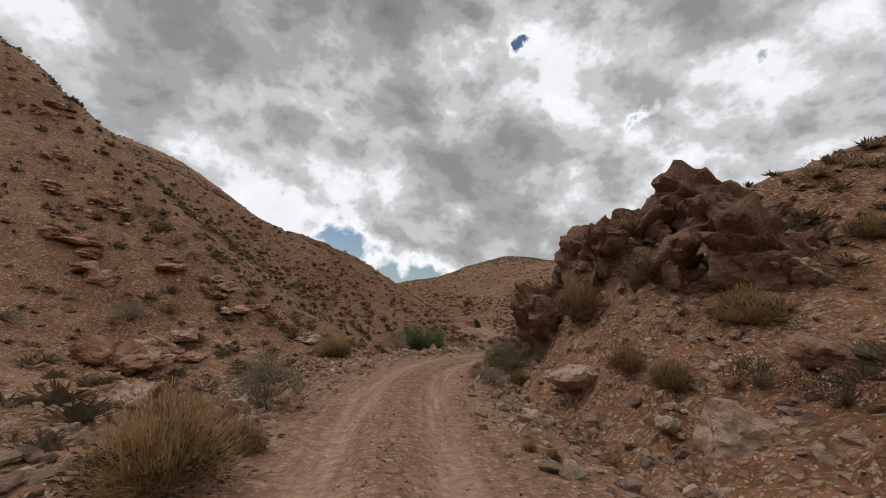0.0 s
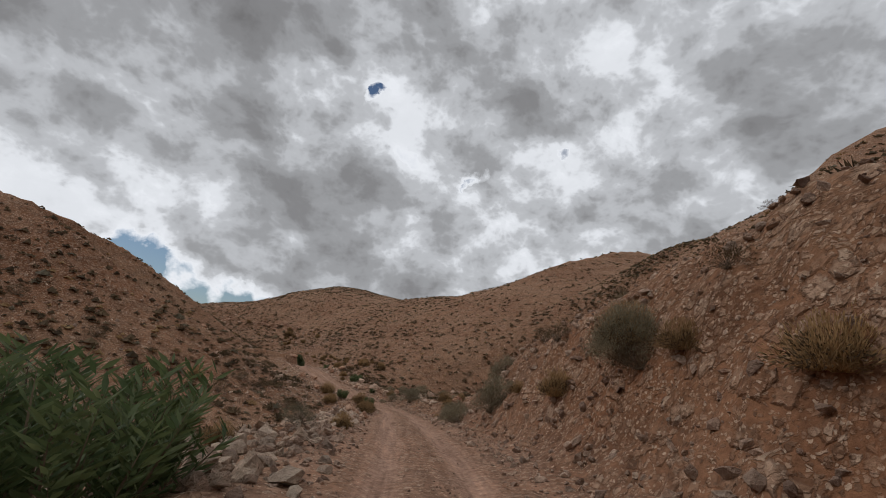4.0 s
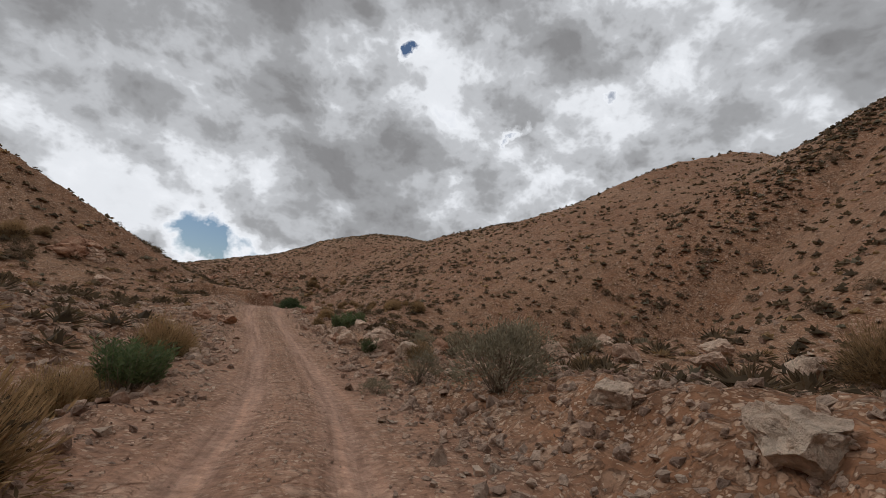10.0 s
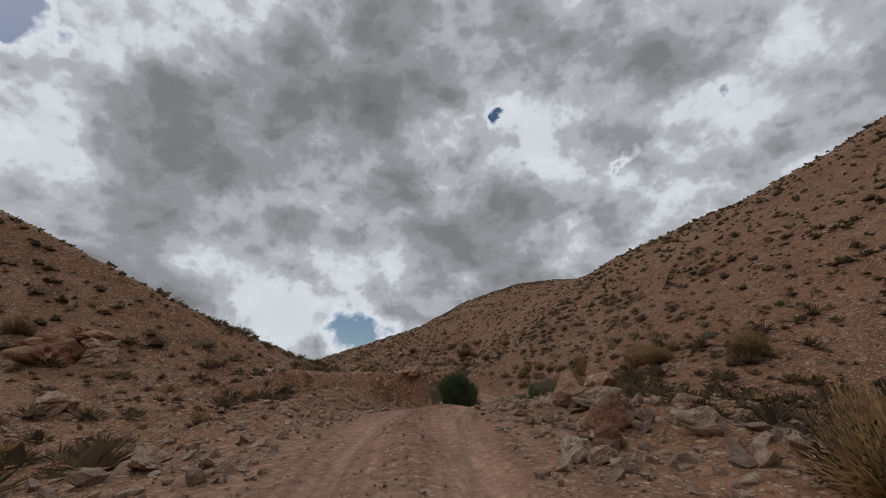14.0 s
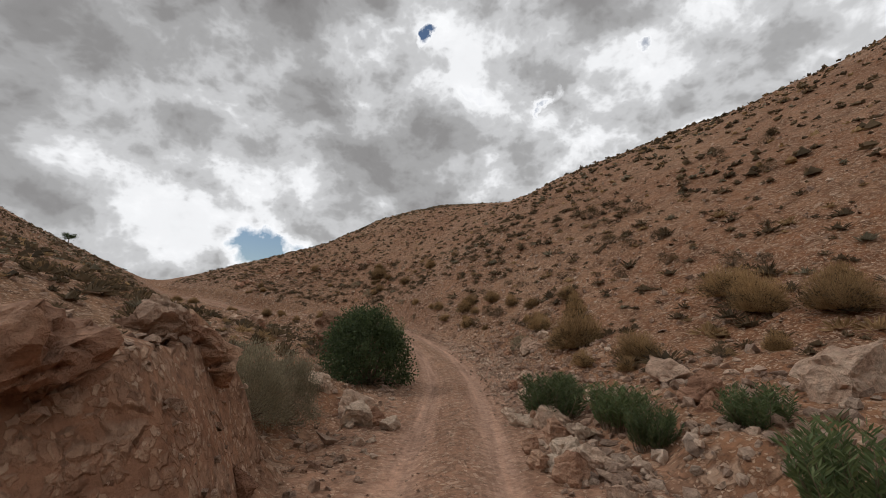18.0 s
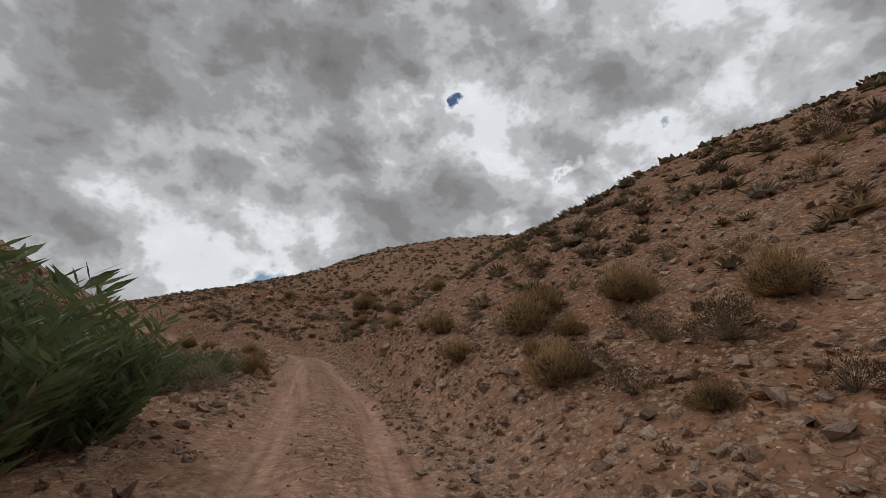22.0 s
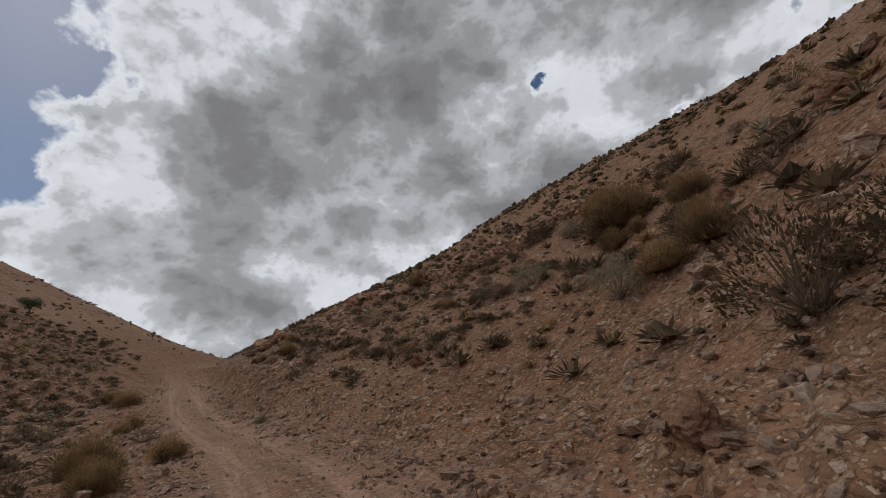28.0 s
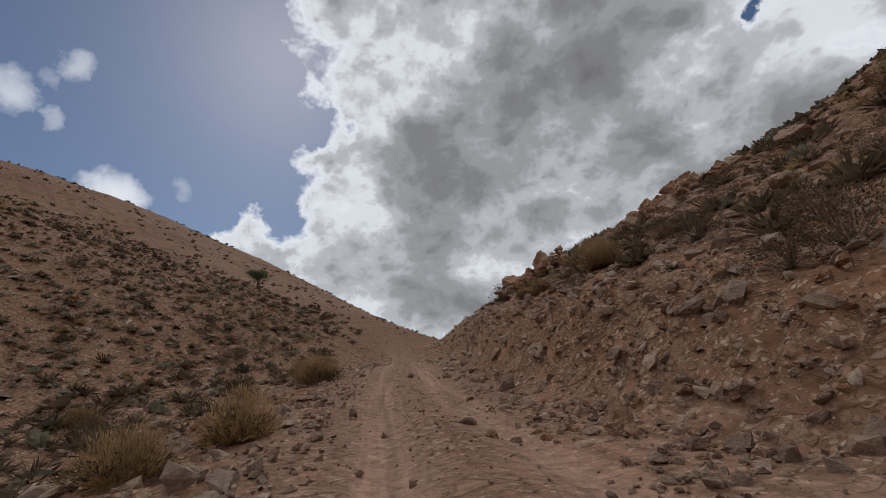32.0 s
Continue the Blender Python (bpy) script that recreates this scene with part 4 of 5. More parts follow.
BOULDER_PASS = [
    (14.1, 159.6, 0.754), (11.16, 169, 0.268), (14.96, 167.2, 0.788), (12.04, 171.4, 0.36), (11.09, 155.9, 0.295), (13.64, 172.1, 0.63),
    (14.46, 171.6, 0.723), (8.863, 178.7, 0.473), (6.939, 171.9, 0.315), (11.92, 178.8, 0.868), (13.42, 178.5, 0.482), (4.274, 180.2, 0.692),
    (2.624, 180.6, 0.36), (8.521, 184.7, 0.664), (20.63, 171.1, 1.17), (-2.081, 184.5, 0.247),
]
for k, (x, y, w) in enumerate(BOULDER_PASS):
    boulder(x, y, w, 133 + k)
BOULDER_PASS_MORE = [
    (-5.097, 188.7, 0.664), (-3.759, 192.5, 0.528), (-40.07, 191.2, 1.05), (-41.84, 192.2, 0.912), (-3.765, 192.8, 0.517), (-3.765, 192.8, 0.495),
    (-13.58, 191.2, 0.54), (-11.22, 192.9, 0.687), (-10.53, 197.4, 0.619), (-9.721, 201.2, 0.913), (-10.05, 195.7, 1.02), (-7.55, 197.7, 0.938),
    (-8.372, 196, 0.909),
]
for k, (x, y, w) in enumerate(BOULDER_PASS_MORE):
    boulder(x, y, w, 165 + k)
LEDGE_GORGE = [
    (-11.59, 12.62, 1.35), (-8.649, 11.32, 1.75), (-12.7, 15.03, 1.35), (-14.79, 16, 2.15), (-13.28, 17.02, 1.42), (-12.04, 17.56, 2.53),
    (-18.67, 20.51, 2.91), (-21.1, 21.09, 2.85), (-11.94, 22.71, 1.75),
]
for k, (x, y, w) in enumerate(LEDGE_GORGE):
    outcrop(x, y, w, 190 + k, 0.55, "rock_ledge", 4)
LEDGE_BEND = [
    (-7.444, 22.83, 1.77), (-13.82, 24.05, 2.13), (-16.98, 23.74, 2.25), (-23.09, 24.12, 1.62), (-10.88, 24.44, 1.77), (-25.4, 25.29, 2.31),
    (-22.88, 26, 2.19), (-28.85, 27.72, 1.75), (-21.94, 43.22, 3.92), (-35.71, 33.16, 2.54),
]
for k, (x, y, w) in enumerate(LEDGE_BEND):
    outcrop(x, y, w, 201 + k, 0.55, "rock_ledge", 4)
OUTCROP_GORGE = [
    (-3.921, 4.71, 1.12), (7.681, 7.593, 2.09), (-7.431, 8.52, 2.08), (-12.9, 16.08, 2.93),
]
for k, (x, y, w) in enumerate(OUTCROP_GORGE):
    outcrop(x, y, w, 211 + k)
OUTCROP_WASH = [
    (-6.805, 98.19, 4), (8.35, 99.3, 1.2), (9.0, 101.3, 1.0),
]
for k, (x, y, w) in enumerate(OUTCROP_WASH):
    outcrop(x, y, w, 221 + k)
OUTCROP_CUTTING = [
    (-1.528, 146.3, 4.18),
]
for k, (x, y, w) in enumerate(OUTCROP_CUTTING):
    outcrop(x, y, w, 226 + k)
OUTCROP_PASS = [
    (-15.44, 195.3, 2.84), (-7.28, 197.7, 2.49), (-9.326, 197, 2.47),
]
for k, (x, y, w) in enumerate(OUTCROP_PASS):
    outcrop(x, y, w, 229 + k)
DRY_GORGE = [
    (4.001, 5.705, 0.83), (1.284, 3.746, 0.262), (1.049, 4.131, 0.262), (7.819, 25.94, 1.53), (0.3932, 29.55, 0.668),
]
for k, (x, y, w) in enumerate(DRY_GORGE):
    bush("dry", x, y, w, 232 + k)
DRY_BEND = [
    (-8.513, 47.89, 1.58), (10.3, 35.6, 0.79), (8.91, 62.32, 1.49), (17.01, 54.12, 1.53), (14, 48.7, 0.69), (-2.472, 57.64, 1.31),
    (15.81, 51.8, 0.41), (9.229, 63.39, 1.08), (9.234, 66.44, 1.89), (16.44, 67.24, 1.05),
]
for k, (x, y, w) in enumerate(DRY_BEND):
    bush("dry", x, y, w, 244 + k)
DRY_WASH = [
    (6.015, 81.62, 0.45), (13.92, 82.32, 1.17), (-11.33, 97.11, 2.47), (12.6, 84.77, 0.405), (-10.34, 98.88, 1.34), (0.1908, 101.9, 0.755),
    (24.33, 99.5, 2.06), (2.649, 106.5, 1.07), (20.07, 105.3, 0.678), (22.97, 106, 1.99), (24.63, 107.1, 1.09), (18.13, 108.3, 0.639),
    (18.84, 108.8, 1.54), (20.4, 115.6, 0.78), (21.85, 118.6, 1.14), (19.82, 118.6, 1.55), (20.25, 119.9, 0.84), (19.9, 120.5, 0.673),
]
for k, (x, y, w) in enumerate(DRY_WASH):
    bush("dry", x, y, w, 257 + k)
DRY_CUTTING = [
    (18.09, 123.2, 0.592), (20.27, 124.3, 1.02), (17.56, 125.8, 1.11), (18.43, 127.2, 0.825), (17.74, 127.4, 0.465), (16.73, 129.8, 1.01),
    (23.01, 155, 1.36), (1.425, 147.2, 0.654), (20.19, 159.8, 2.01),
]
for k, (x, y, w) in enumerate(DRY_CUTTING):
    bush("dry", x, y, w, 281 + k)
DRY_PASS = [
    (-3.544, 161.9, 0.857), (12.22, 175.5, 1.09), (13, 175.1, 0.933), (1.001, 161.1, 1.08), (-2.194, 167.7, 1.42), (-2.422, 168, 0.738),
    (3.759, 184.4, 1.17), (-23.61, 179.7, 1.22), (-0.2236, 194.7, 2.47), (-11.02, 191.9, 1.43),
]
for k, (x, y, w) in enumerate(DRY_PASS):
    bush("dry", x, y, w, 302 + k)
SAGE_GORGE = [
    (-13.55, 15.5, 1.12), (1.349, 10.67, 0.892), (1.181, 12.02, 0.86), (2.194, 31.87, 1.05),
]
for k, (x, y, w) in enumerate(SAGE_GORGE):
    bush("sage", x, y, w, 326 + k)
SAGE_BEND = [
    (14.6, 49.4, 0.49), (16.31, 52.8, 0.46), (22.78, 67.02, 1.17), (19.69, 66.19, 2.29), (18.44, 65.63, 1.7), (17.25, 70.14, 1.31),
    (19.24, 71.04, 1.7),
]
for k, (x, y, w) in enumerate(SAGE_BEND):
    bush("sage", x, y, w, 334 + k)
SAGE_CUTTING = [
    (11.07, 129.5, 1.27),
]
for k, (x, y, w) in enumerate(SAGE_CUTTING):
    bush("sage", x, y, w, 348 + k)
SCRUB_GORGE = [
    (7.828, 8.015, 0.666), (8.206, 8.768, 1.06), (-8.235, 15.74, 1.21), (-14.18, 20.13, 1.02), (7.661, 25.92, 1.34), (7.394, 25.27, 1.09),
    (-11.86, 22.52, 0.862), (-8.999, 22.72, 0.862),
]
for k, (x, y, w) in enumerate(SCRUB_GORGE):
    bush("scrub", x, y, w, 349 + k)
SCRUB_BEND = [
    (-14.9, 25.41, 0.862), (-8.754, 24.23, 0.742), (-15.66, 26.88, 0.862), (-14.46, 27.11, 0.862), (-17.64, 27.73, 0.862), (-26.52, 44.79, 1.49),
    (-29.44, 45.96, 1.53), (27.9, 39.4, 1.15), (-35.06, 34.32, 0.951), (-14.28, 46.81, 1.43), (-16.18, 47.01, 1.37), (-12.1, 52.86, 1.52),
    (-39.88, 66.65, 1.55), (-27.67, 55.47, 1.55), (-31.65, 61, 1.55), (-20.14, 58.95, 1.55), (-15, 58.84, 1.55), (-9.463, 57.83, 1.5),
    (-0.5866, 56.78, 1.55), (4.718, 57.72, 1.55), (2.264, 60.53, 1.54), (0.652, 60.32, 1.49), (41.37, 61.42, 1.51), (37.34, 64.46, 1.41),
    (3.963, 65.45, 0.959), (4.795, 65.98, 1.01), (38.57, 66.87, 1.32), (36.34, 67.87, 1.34), (1.639, 70.46, 1.18),
]
for k, (x, y, w) in enumerate(SCRUB_BEND):
    bush("scrub", x, y, w, 363 + k)
SCRUB_BEND_MORE = [
    (46.67, 78.65, 1.55), (1.905, 79.19, 0.986), (64.76, 76.9, 1.54), (-8.489, 93.69, 1.55), (54.95, 84.56, 1.55), (23.44, 73.04, 1.15),
    (46.59, 87.68, 1.55),
]
for k, (x, y, w) in enumerate(SCRUB_BEND_MORE):
    bush("scrub", x, y, w, 395 + k)
SCRUB_WASH = [
    (52.26, 87.8, 1.55), (43.33, 90.53, 1.55), (42.71, 91.76, 1.44), (39.12, 92.16, 1.49), (35.93, 93.69, 1.38), (52.37, 98.03, 1.34),
    (4.899, 100.3, 0.553), (-8.426, 98.03, 1.4), (25.08, 105, 1.06), (-5.643, 112.3, 1.17), (-4.099, 106.9, 1.15), (-8.299, 107.4, 1.15),
    (19.2, 106, 0.596), (87.8, 116.6, 1.29), (26.2, 111, 0.875), (25.88, 112.2, 1.12), (35.05, 118.2, 1.23), (23.37, 117.7, 0.441),
    (24.78, 118.7, 0.751), (28.01, 119.3, 1.21), (24.2, 120.2, 0.604), (19.49, 120.4, 0.71), (27.3, 121.2, 1.07), (40.05, 122.5, 1.28),
    (19.44, 121.3, 0.699),
]
for k, (x, y, w) in enumerate(SCRUB_WASH):
    bush("scrub", x, y, w, 404 + k)
SCRUB_CUTTING = [
    (41.52, 123.3, 1.21), (18.79, 122.4, 0.624), (23.54, 123.3, 1.09), (38.01, 124.4, 1.18), (34.7, 124.8, 1.13), (19.22, 124.2, 1.05),
    (20.85, 124.3, 0.519), (19.42, 124.4, 0.879), (17.81, 124.2, 0.779), (18.95, 125.1, 0.986), (17.88, 125.5, 0.975), (19.13, 126.1, 0.897),
    (21.91, 126.5, 0.802), (29.5, 127.1, 1), (29.03, 128.1, 0.956), (25.53, 128, 0.878), (49.95, 129, 1.05), (21.54, 128.4, 0.862),
    (19.81, 129.9, 0.705), (17.64, 132.2, 0.712), (17.16, 131, 0.622),
]
for k, (x, y, w) in enumerate(SCRUB_CUTTING):
    bush("scrub", x, y, w, 435 + k)
SCRUB_CUTTING_MORE = [
    (19.25, 132.9, 0.54), (-1.098, 141.8, 0.819), (15.71, 135.6, 0.367), (0.5634, 143.5, 0.518), (22.44, 152.7, 1.08), (20.9, 137.8, 0.862),
    (7.674, 142.7, 0.705), (8.659, 142.3, 0.57), (13.84, 144.2, 0.427),
]
for k, (x, y, w) in enumerate(SCRUB_CUTTING_MORE):
    bush("scrub", x, y, w, 467 + k)
SCRUB_PASS = [
    (-3.252, 152.1, 0.886), (27.61, 160.2, 1.57), (7.111, 145.3, 0.712), (16.14, 165.9, 0.889), (11.82, 171.4, 0.732), (12.71, 171.1, 0.619),
    (13.28, 170.9, 0.788), (-1.859, 157.9, 1.05), (14.85, 171.7, 0.575), (6.018, 150, 0.525), (17.11, 169.5, 0.675), (-1.555, 160, 0.741),
    (16.88, 170.5, 0.912), (-7.075, 164.6, 0.787), (10.47, 176.3, 1.35), (10.48, 176.3, 0.941), (19.75, 165.6, 1.19), (-9.57, 167.9, 0.727),
    (3.118, 158.7, 0.862), (22.59, 162.7, 1), (2.961, 162.4, 0.862), (9.889, 179.4, 1.07), (7.639, 180.6, 0.873), (12.74, 178.7, 1.03),
    (21.31, 168.2, 1.14), (12.83, 179, 1.04), (-9.484, 171, 1.23), (6.05, 181.6, 0.825), (16.13, 176.4, 0.978),
]
for k, (x, y, w) in enumerate(SCRUB_PASS):
    bush("scrub", x, y, w, 480 + k)
SCRUB_PASS_MORE = [
    (17.89, 175.9, 0.9), (6.196, 184.4, 1.24), (-20.12, 179.3, 1.51), (-7.646, 174.5, 1.12), (8.538, 184.8, 1.38), (-13.9, 176.5, 0.698),
    (21, 170.4, 0.826), (6.862, 187, 1.3), (2.478, 191.6, 0.652), (-0.2204, 191.4, 0.619), (-51.46, 187.4, 0.986), (-2.343, 190.5, 0.873),
    (-32.49, 188.5, 1.55), (-43.62, 189.6, 0.702), (-37.07, 189.7, 0.621), (-6.272, 190.3, 1.23), (-4.957, 191.2, 0.72), (-27.75, 189.7, 0.729),
    (0.7246, 192.9, 0.912), (-7.924, 188.7, 1.29), (-37.94, 193.3, 0.743), (1.411, 195.1, 0.798), (-3.124, 193.7, 0.664),
]
for k, (x, y, w) in enumerate(SCRUB_PASS_MORE):
    bush("scrub", x, y, w, 512 + k)
SCRUB_PASS_REST = [
    (-36.53, 195.9, 0.796), (-8.414, 191.4, 0.867), (-11.06, 191.6, 0.55), (13.41, 186.8, 1.15), (-6.631, 193.5, 0.507), (-6.199, 194.7, 1.07),
    (8.096, 198.9, 1.29), (7.994, 198.8, 1.4), (3.451, 202.2, 1.42), (-15.63, 200.2, 1.13), (-8.133, 196.9, 0.751), (-11.29, 195.1, 0.621),
    (-13.23, 189.7, 0.399),
]
for k, (x, y, w) in enumerate(SCRUB_PASS_REST):
    bush("scrub", x, y, w, 544 + k)
OLEANDER_BEND = [
    (9.921, 62.16, 1.31), (15.36, 70.49, 1.08),
]
for k, (x, y, w) in enumerate(OLEANDER_BEND):
    bush("oleander", x, y, w, 562 + k)
OLEANDER_WASH = [
    (15.52, 80.13, 1.65), (14.9, 102.8, 0.95), (16.0, 102.0, 1.0), (11.3, 122.4, 2.7), (11.0, 124.6, 2.9), (9.6, 123.2, 2.4),
]
for k, (x, y, w) in enumerate(OLEANDER_WASH):
    bush("oleander", x, y, w, 565 + k)
REED_CUTTING = [
    (9.722, 129.7, 2.25),
]
for k, (x, y, w) in enumerate(REED_CUTTING):
    bush("reed", x, y, w, 569 + k)
ROUND_WASH = [
    (10.72, 112.8, 3.5),
]
for k, (x, y, w) in enumerate(ROUND_WASH):
    bush("round", x, y, w, 572 + k)
BIGSAGE_GORGE = [
    (7.63, 25.76, 1.82),
]
for k, (x, y, w) in enumerate(BIGSAGE_GORGE):
    bush("broom", x, y, w, 573 + k, 1.1)
BIGSAGE_BEND = [
    (11.5, 41.6, 1.36),
]
for k, (x, y, w) in enumerate(BIGSAGE_BEND):
    bush("broom", x, y, w, 576 + k, 1.1)
BIGSAGE_WASH = [
    (8.5, 104.8, 1.7),
]
for k, (x, y, w) in enumerate(BIGSAGE_WASH):
    bush("broom", x, y, w, 577 + k, 1.1)
SAGE_MARK_GORGE = [
    (2.5, 17.6, 1.3), (2.6, 15.4, 1.2), (2.7, 13.5, 1.2),
    (-3.595, 6.166, 1.63), (2.522, 16.43, 1.73), (2.971, 16.19, 1.92), (7.914, 17.57, 1.9), (-14.89, 18.43, 1.61), (-2.988, 29.19, 2.6),
]
for k, (x, y, w) in enumerate(SAGE_MARK_GORGE):
    bush("sage", x, y, w, 700 + k)
SAGE_MARK_BEND = [
    (10.32, 38.33, 1.75), (9.212, 33.56, 1.61), (11.46, 36.51, 1.37), (11.17, 40.07, 1.49), (11.3, 36.8, 1.16), (9.388, 33.58, 1.64),
    (9.302, 32.61, 0.665), (16.63, 61.47, 2.47), (16.98, 61.88, 2.14), (15.7, 64.37, 1.31), (14.47, 63.56, 0.793), (16.46, 51.16, 0.771),
]
for k, (x, y, w) in enumerate(SAGE_MARK_BEND):
    bush("sage", x, y, w, 706 + k)
SAGE_MARK_HUMP = [
    (14.3, 96.92, 1.28),
]
for k, (x, y, w) in enumerate(SAGE_MARK_HUMP):
    bush("sage", x, y, w, 718 + k)
SAGE_MARK_WASH = [
    (18.14, 116.7, 1.37),
]
for k, (x, y, w) in enumerate(SAGE_MARK_WASH):
    bush("sage", x, y, w, 719 + k)
SAGE_MARK_CUTTING = [
    (17.72, 129.5, 0.604), (14.6, 144.9, 0.891),
]
for k, (x, y, w) in enumerate(SAGE_MARK_CUTTING):
    bush("sage", x, y, w, 720 + k)
SAGE_MARK_PASS = [
    (10.98, 171.3, 1.92), (8.76, 178.9, 2.05), (6.31, 182.1, 1.26),
    (11.48, 181, 1.72), (-4.447, 177.6, 0.67), (-12.17, 190.5, 0.815),
]
for k, (x, y, w) in enumerate(SAGE_MARK_PASS):
    bush("sage", x, y, w, 722 + k)
BOULDER_MARK_GORGE = [
    (-3.215, 6.067, 0.593), (3.059, 8.368, 1.26), (5.643, 4.389, 0.972), (3.587, 3.514, 1.24), (3.318, 4.572, 0.539), (-0.4018, 20.96, 0.852),
    (-1.972, 21.42, 0.576),
]
for k, (x, y, w) in enumerate(BOULDER_MARK_GORGE):
    boulder(x, y, w, 725 + k)
BOULDER_MARK_BEND = [
    (4.68, 35.71, 0.439), (5.163, 36.38, 0.485), (5.325, 37.9, 0.4), (5.625, 37.86, 0.486), (10.09, 32.46, 0.363), (16.68, 55.8, 0.924),
    (25.87, 58.03, 0.996), (23.98, 62.86, 1.02), (15.75, 72.23, 1.42), (16.38, 68.79, 0.98), (26.85, 62.43, 0.988), (15.81, 50.73, 0.437),
]
for k, (x, y, w) in enumerate(BOULDER_MARK_BEND):
    boulder(x, y, w, 732 + k)
BOULDER_MARK_HUMP = [
    (13.50, 76.8, 0.66), (14.05, 77.4, 0.64), (14.21, 74.6, 0.74), (14.65, 73.7, 0.82), (14.84, 75.8, 0.74), (16.12, 73.1, 0.97), (14.09, 75.5, 0.47), (15.27, 73.6, 0.49),
    (9.003, 76.09, 1), (13.34, 77.03, 0.893), (14.06, 77.06, 0.568), (12.63, 77.61, 0.485), (12.79, 77.44, 0.209), (-3.177, 94.03, 1.5),
    (14.47, 76.72, 0.984), (17.78, 102.2, 1.52), (1.296, 101, 0.931), (18.9, 115.2, 0.5),
]
for k, (x, y, w) in enumerate(BOULDER_MARK_HUMP):
    boulder(x, y, w, 744 + k)
BOULDER_MARK_WASH = [
    (14.03, 106.0, 0.62), (14.39, 105.6, 0.80), (14.18, 104.5, 0.66), (14.58, 104.5, 0.61), (13.77, 103.3, 0.57), (13.79, 102.7, 0.58), (13.32, 102.8, 0.47), (13.38, 103.9, 0.49), (13.31, 102.2, 0.62),
    (13.17, 102.9, 0.48), (18.12, 116.1, 1.1), (15.42, 110.8, 0.60), (15.52, 109.7, 0.47), (10.25, 108, 0.972), (10.78, 106.9, 0.63), (11.14, 106.4, 0.47), (14.04, 107.0, 0.45),
    (10.44, 106.7, 0.808), (19.4, 117.4, 0.6), (14.3, 106, 0.516), (14.5, 105.3, 0.499), (17.68, 105.9, 1.1), (8.982, 109, 0.792),
    (9.429, 109.1, 0.82), (18.28, 115.9, 0.956), (17.56, 117.2, 0.587),
]
for k, (x, y, w) in enumerate(BOULDER_MARK_WASH):
    boulder(x, y, w, 754 + k)
BOULDER_MARK_CUTTING = [
    (11.34, 133.5, 0.574), (14.17, 141.6, 0.423), (14.54, 139.3, 0.545), (15.22, 137.6, 0.365), (9.843, 143.7, 0.532), (14.85, 137.6, 0.242),
    (13.8, 166.7, 0.443), (12.13, 168.6, 0.643), (10.52, 174.8, 0.847), (6.086, 157.1, 0.538),
]
for k, (x, y, w) in enumerate(BOULDER_MARK_CUTTING):
    boulder(x, y, w, 763 + k)
BOULDER_MARK_PASS = [
    (3.44, 177.1, 0.79), (5.97, 180.0, 0.81), (-3.5, 195.2, 1.28), (4.57, 194.6, 1.12), (-4.66, 177.9, 0.53), (-3.77, 178.1, 0.59),
    (9.87, 163.9, 0.75), (17.79, 170.8, 1.07), (17.35, 172.8, 1.02), (19.82, 171.8, 1.15),
    (8.305, 177.3, 0.85), (19.8, 173.1, 0.912), (1.859, 189.4, 0.544), (-7.723, 180.6, 0.467), (-10.93, 185.6, 0.674), (-5.623, 202.9, 1.02),
    (-8.59, 198.4, 0.984), (-6.211, 198, 1.01), (-10.28, 190.7, 0.38), (-14.89, 179.4, 0.618), (-13.98, 178.7, 0.444), (-8.204, 194.2, 0.916),
]
for k, (x, y, w) in enumerate(BOULDER_MARK_PASS):
    boulder(x, y, w, 773 + k)
DRY_MARK_GORGE = [
    (-3.104, 2.141, 1.48), (-2.9, 3.386, 0.656), (-5.572, 20.64, 2.08), (4.044, 10.89, 1.93), (6.126, 6.678, 1.34), (3.827, 7.171, 0.877),
    (2.283, 11.01, 0.693), (9.61, 7.268, 1.21), (7.227, 24.2, 0.98), (6.184, 21.63, 1.15), (5.41, 17.89, 1.65),
]
for k, (x, y, w) in enumerate(DRY_MARK_GORGE):
    bush("dry", x, y, w, 785 + k)
DRY_MARK_BEND = [
    (8.071, 28.51, 1.04), (9.035, 31.73, 0.574), (6.882, 42.48, 1.03), (3.501, 32.29, 0.681), (7.634, 44.78, 1.11), (10.42, 57.02, 1.38),
    (10.18, 52.73, 0.668), (27.95, 60.86, 2.81), (15.4, 50.02, 0.98), (16.55, 50.48, 0.902),
]
for k, (x, y, w) in enumerate(DRY_MARK_BEND):
    bush("dry", x, y, w, 797 + k)
DRY_MARK_HUMP = [
    (13.46, 79.81, 0.751), (19.47, 113.6, 2.34), (22.69, 108.2, 1.89),
]
for k, (x, y, w) in enumerate(DRY_MARK_HUMP):
    bush("dry", x, y, w, 807 + k)
DRY_MARK_WASH = [
    (19.16, 113.7, 2.14), (17.98, 110.7, 0.814), (23.72, 110.2, 2.22), (22.24, 120, 1.35), (18.05, 128.6, 1.29), (19.82, 127.4, 1.45),
    (21.33, 117.4, 1.26), (20.81, 122.1, 1),
]
for k, (x, y, w) in enumerate(DRY_MARK_WASH):
    bush("dry", x, y, w, 810 + k)
DRY_MARK_CUTTING = [
    (18.67, 129.3, 1.33), (16.7, 132.6, 1.04), (16.32, 134, 0.671), (10.97, 134, 1.22), (16.62, 162.7, 1.89), (15.48, 138.8, 0.894),
    (7.969, 147.2, 1.05), (13.15, 177.2, 3.38), (14.52, 173.6, 1.86), (13.1, 169.9, 1.77), (18.44, 164.8, 0.789), (4.74, 157.3, 1.42),
]
for k, (x, y, w) in enumerate(DRY_MARK_CUTTING):
    bush("dry", x, y, w, 818 + k)
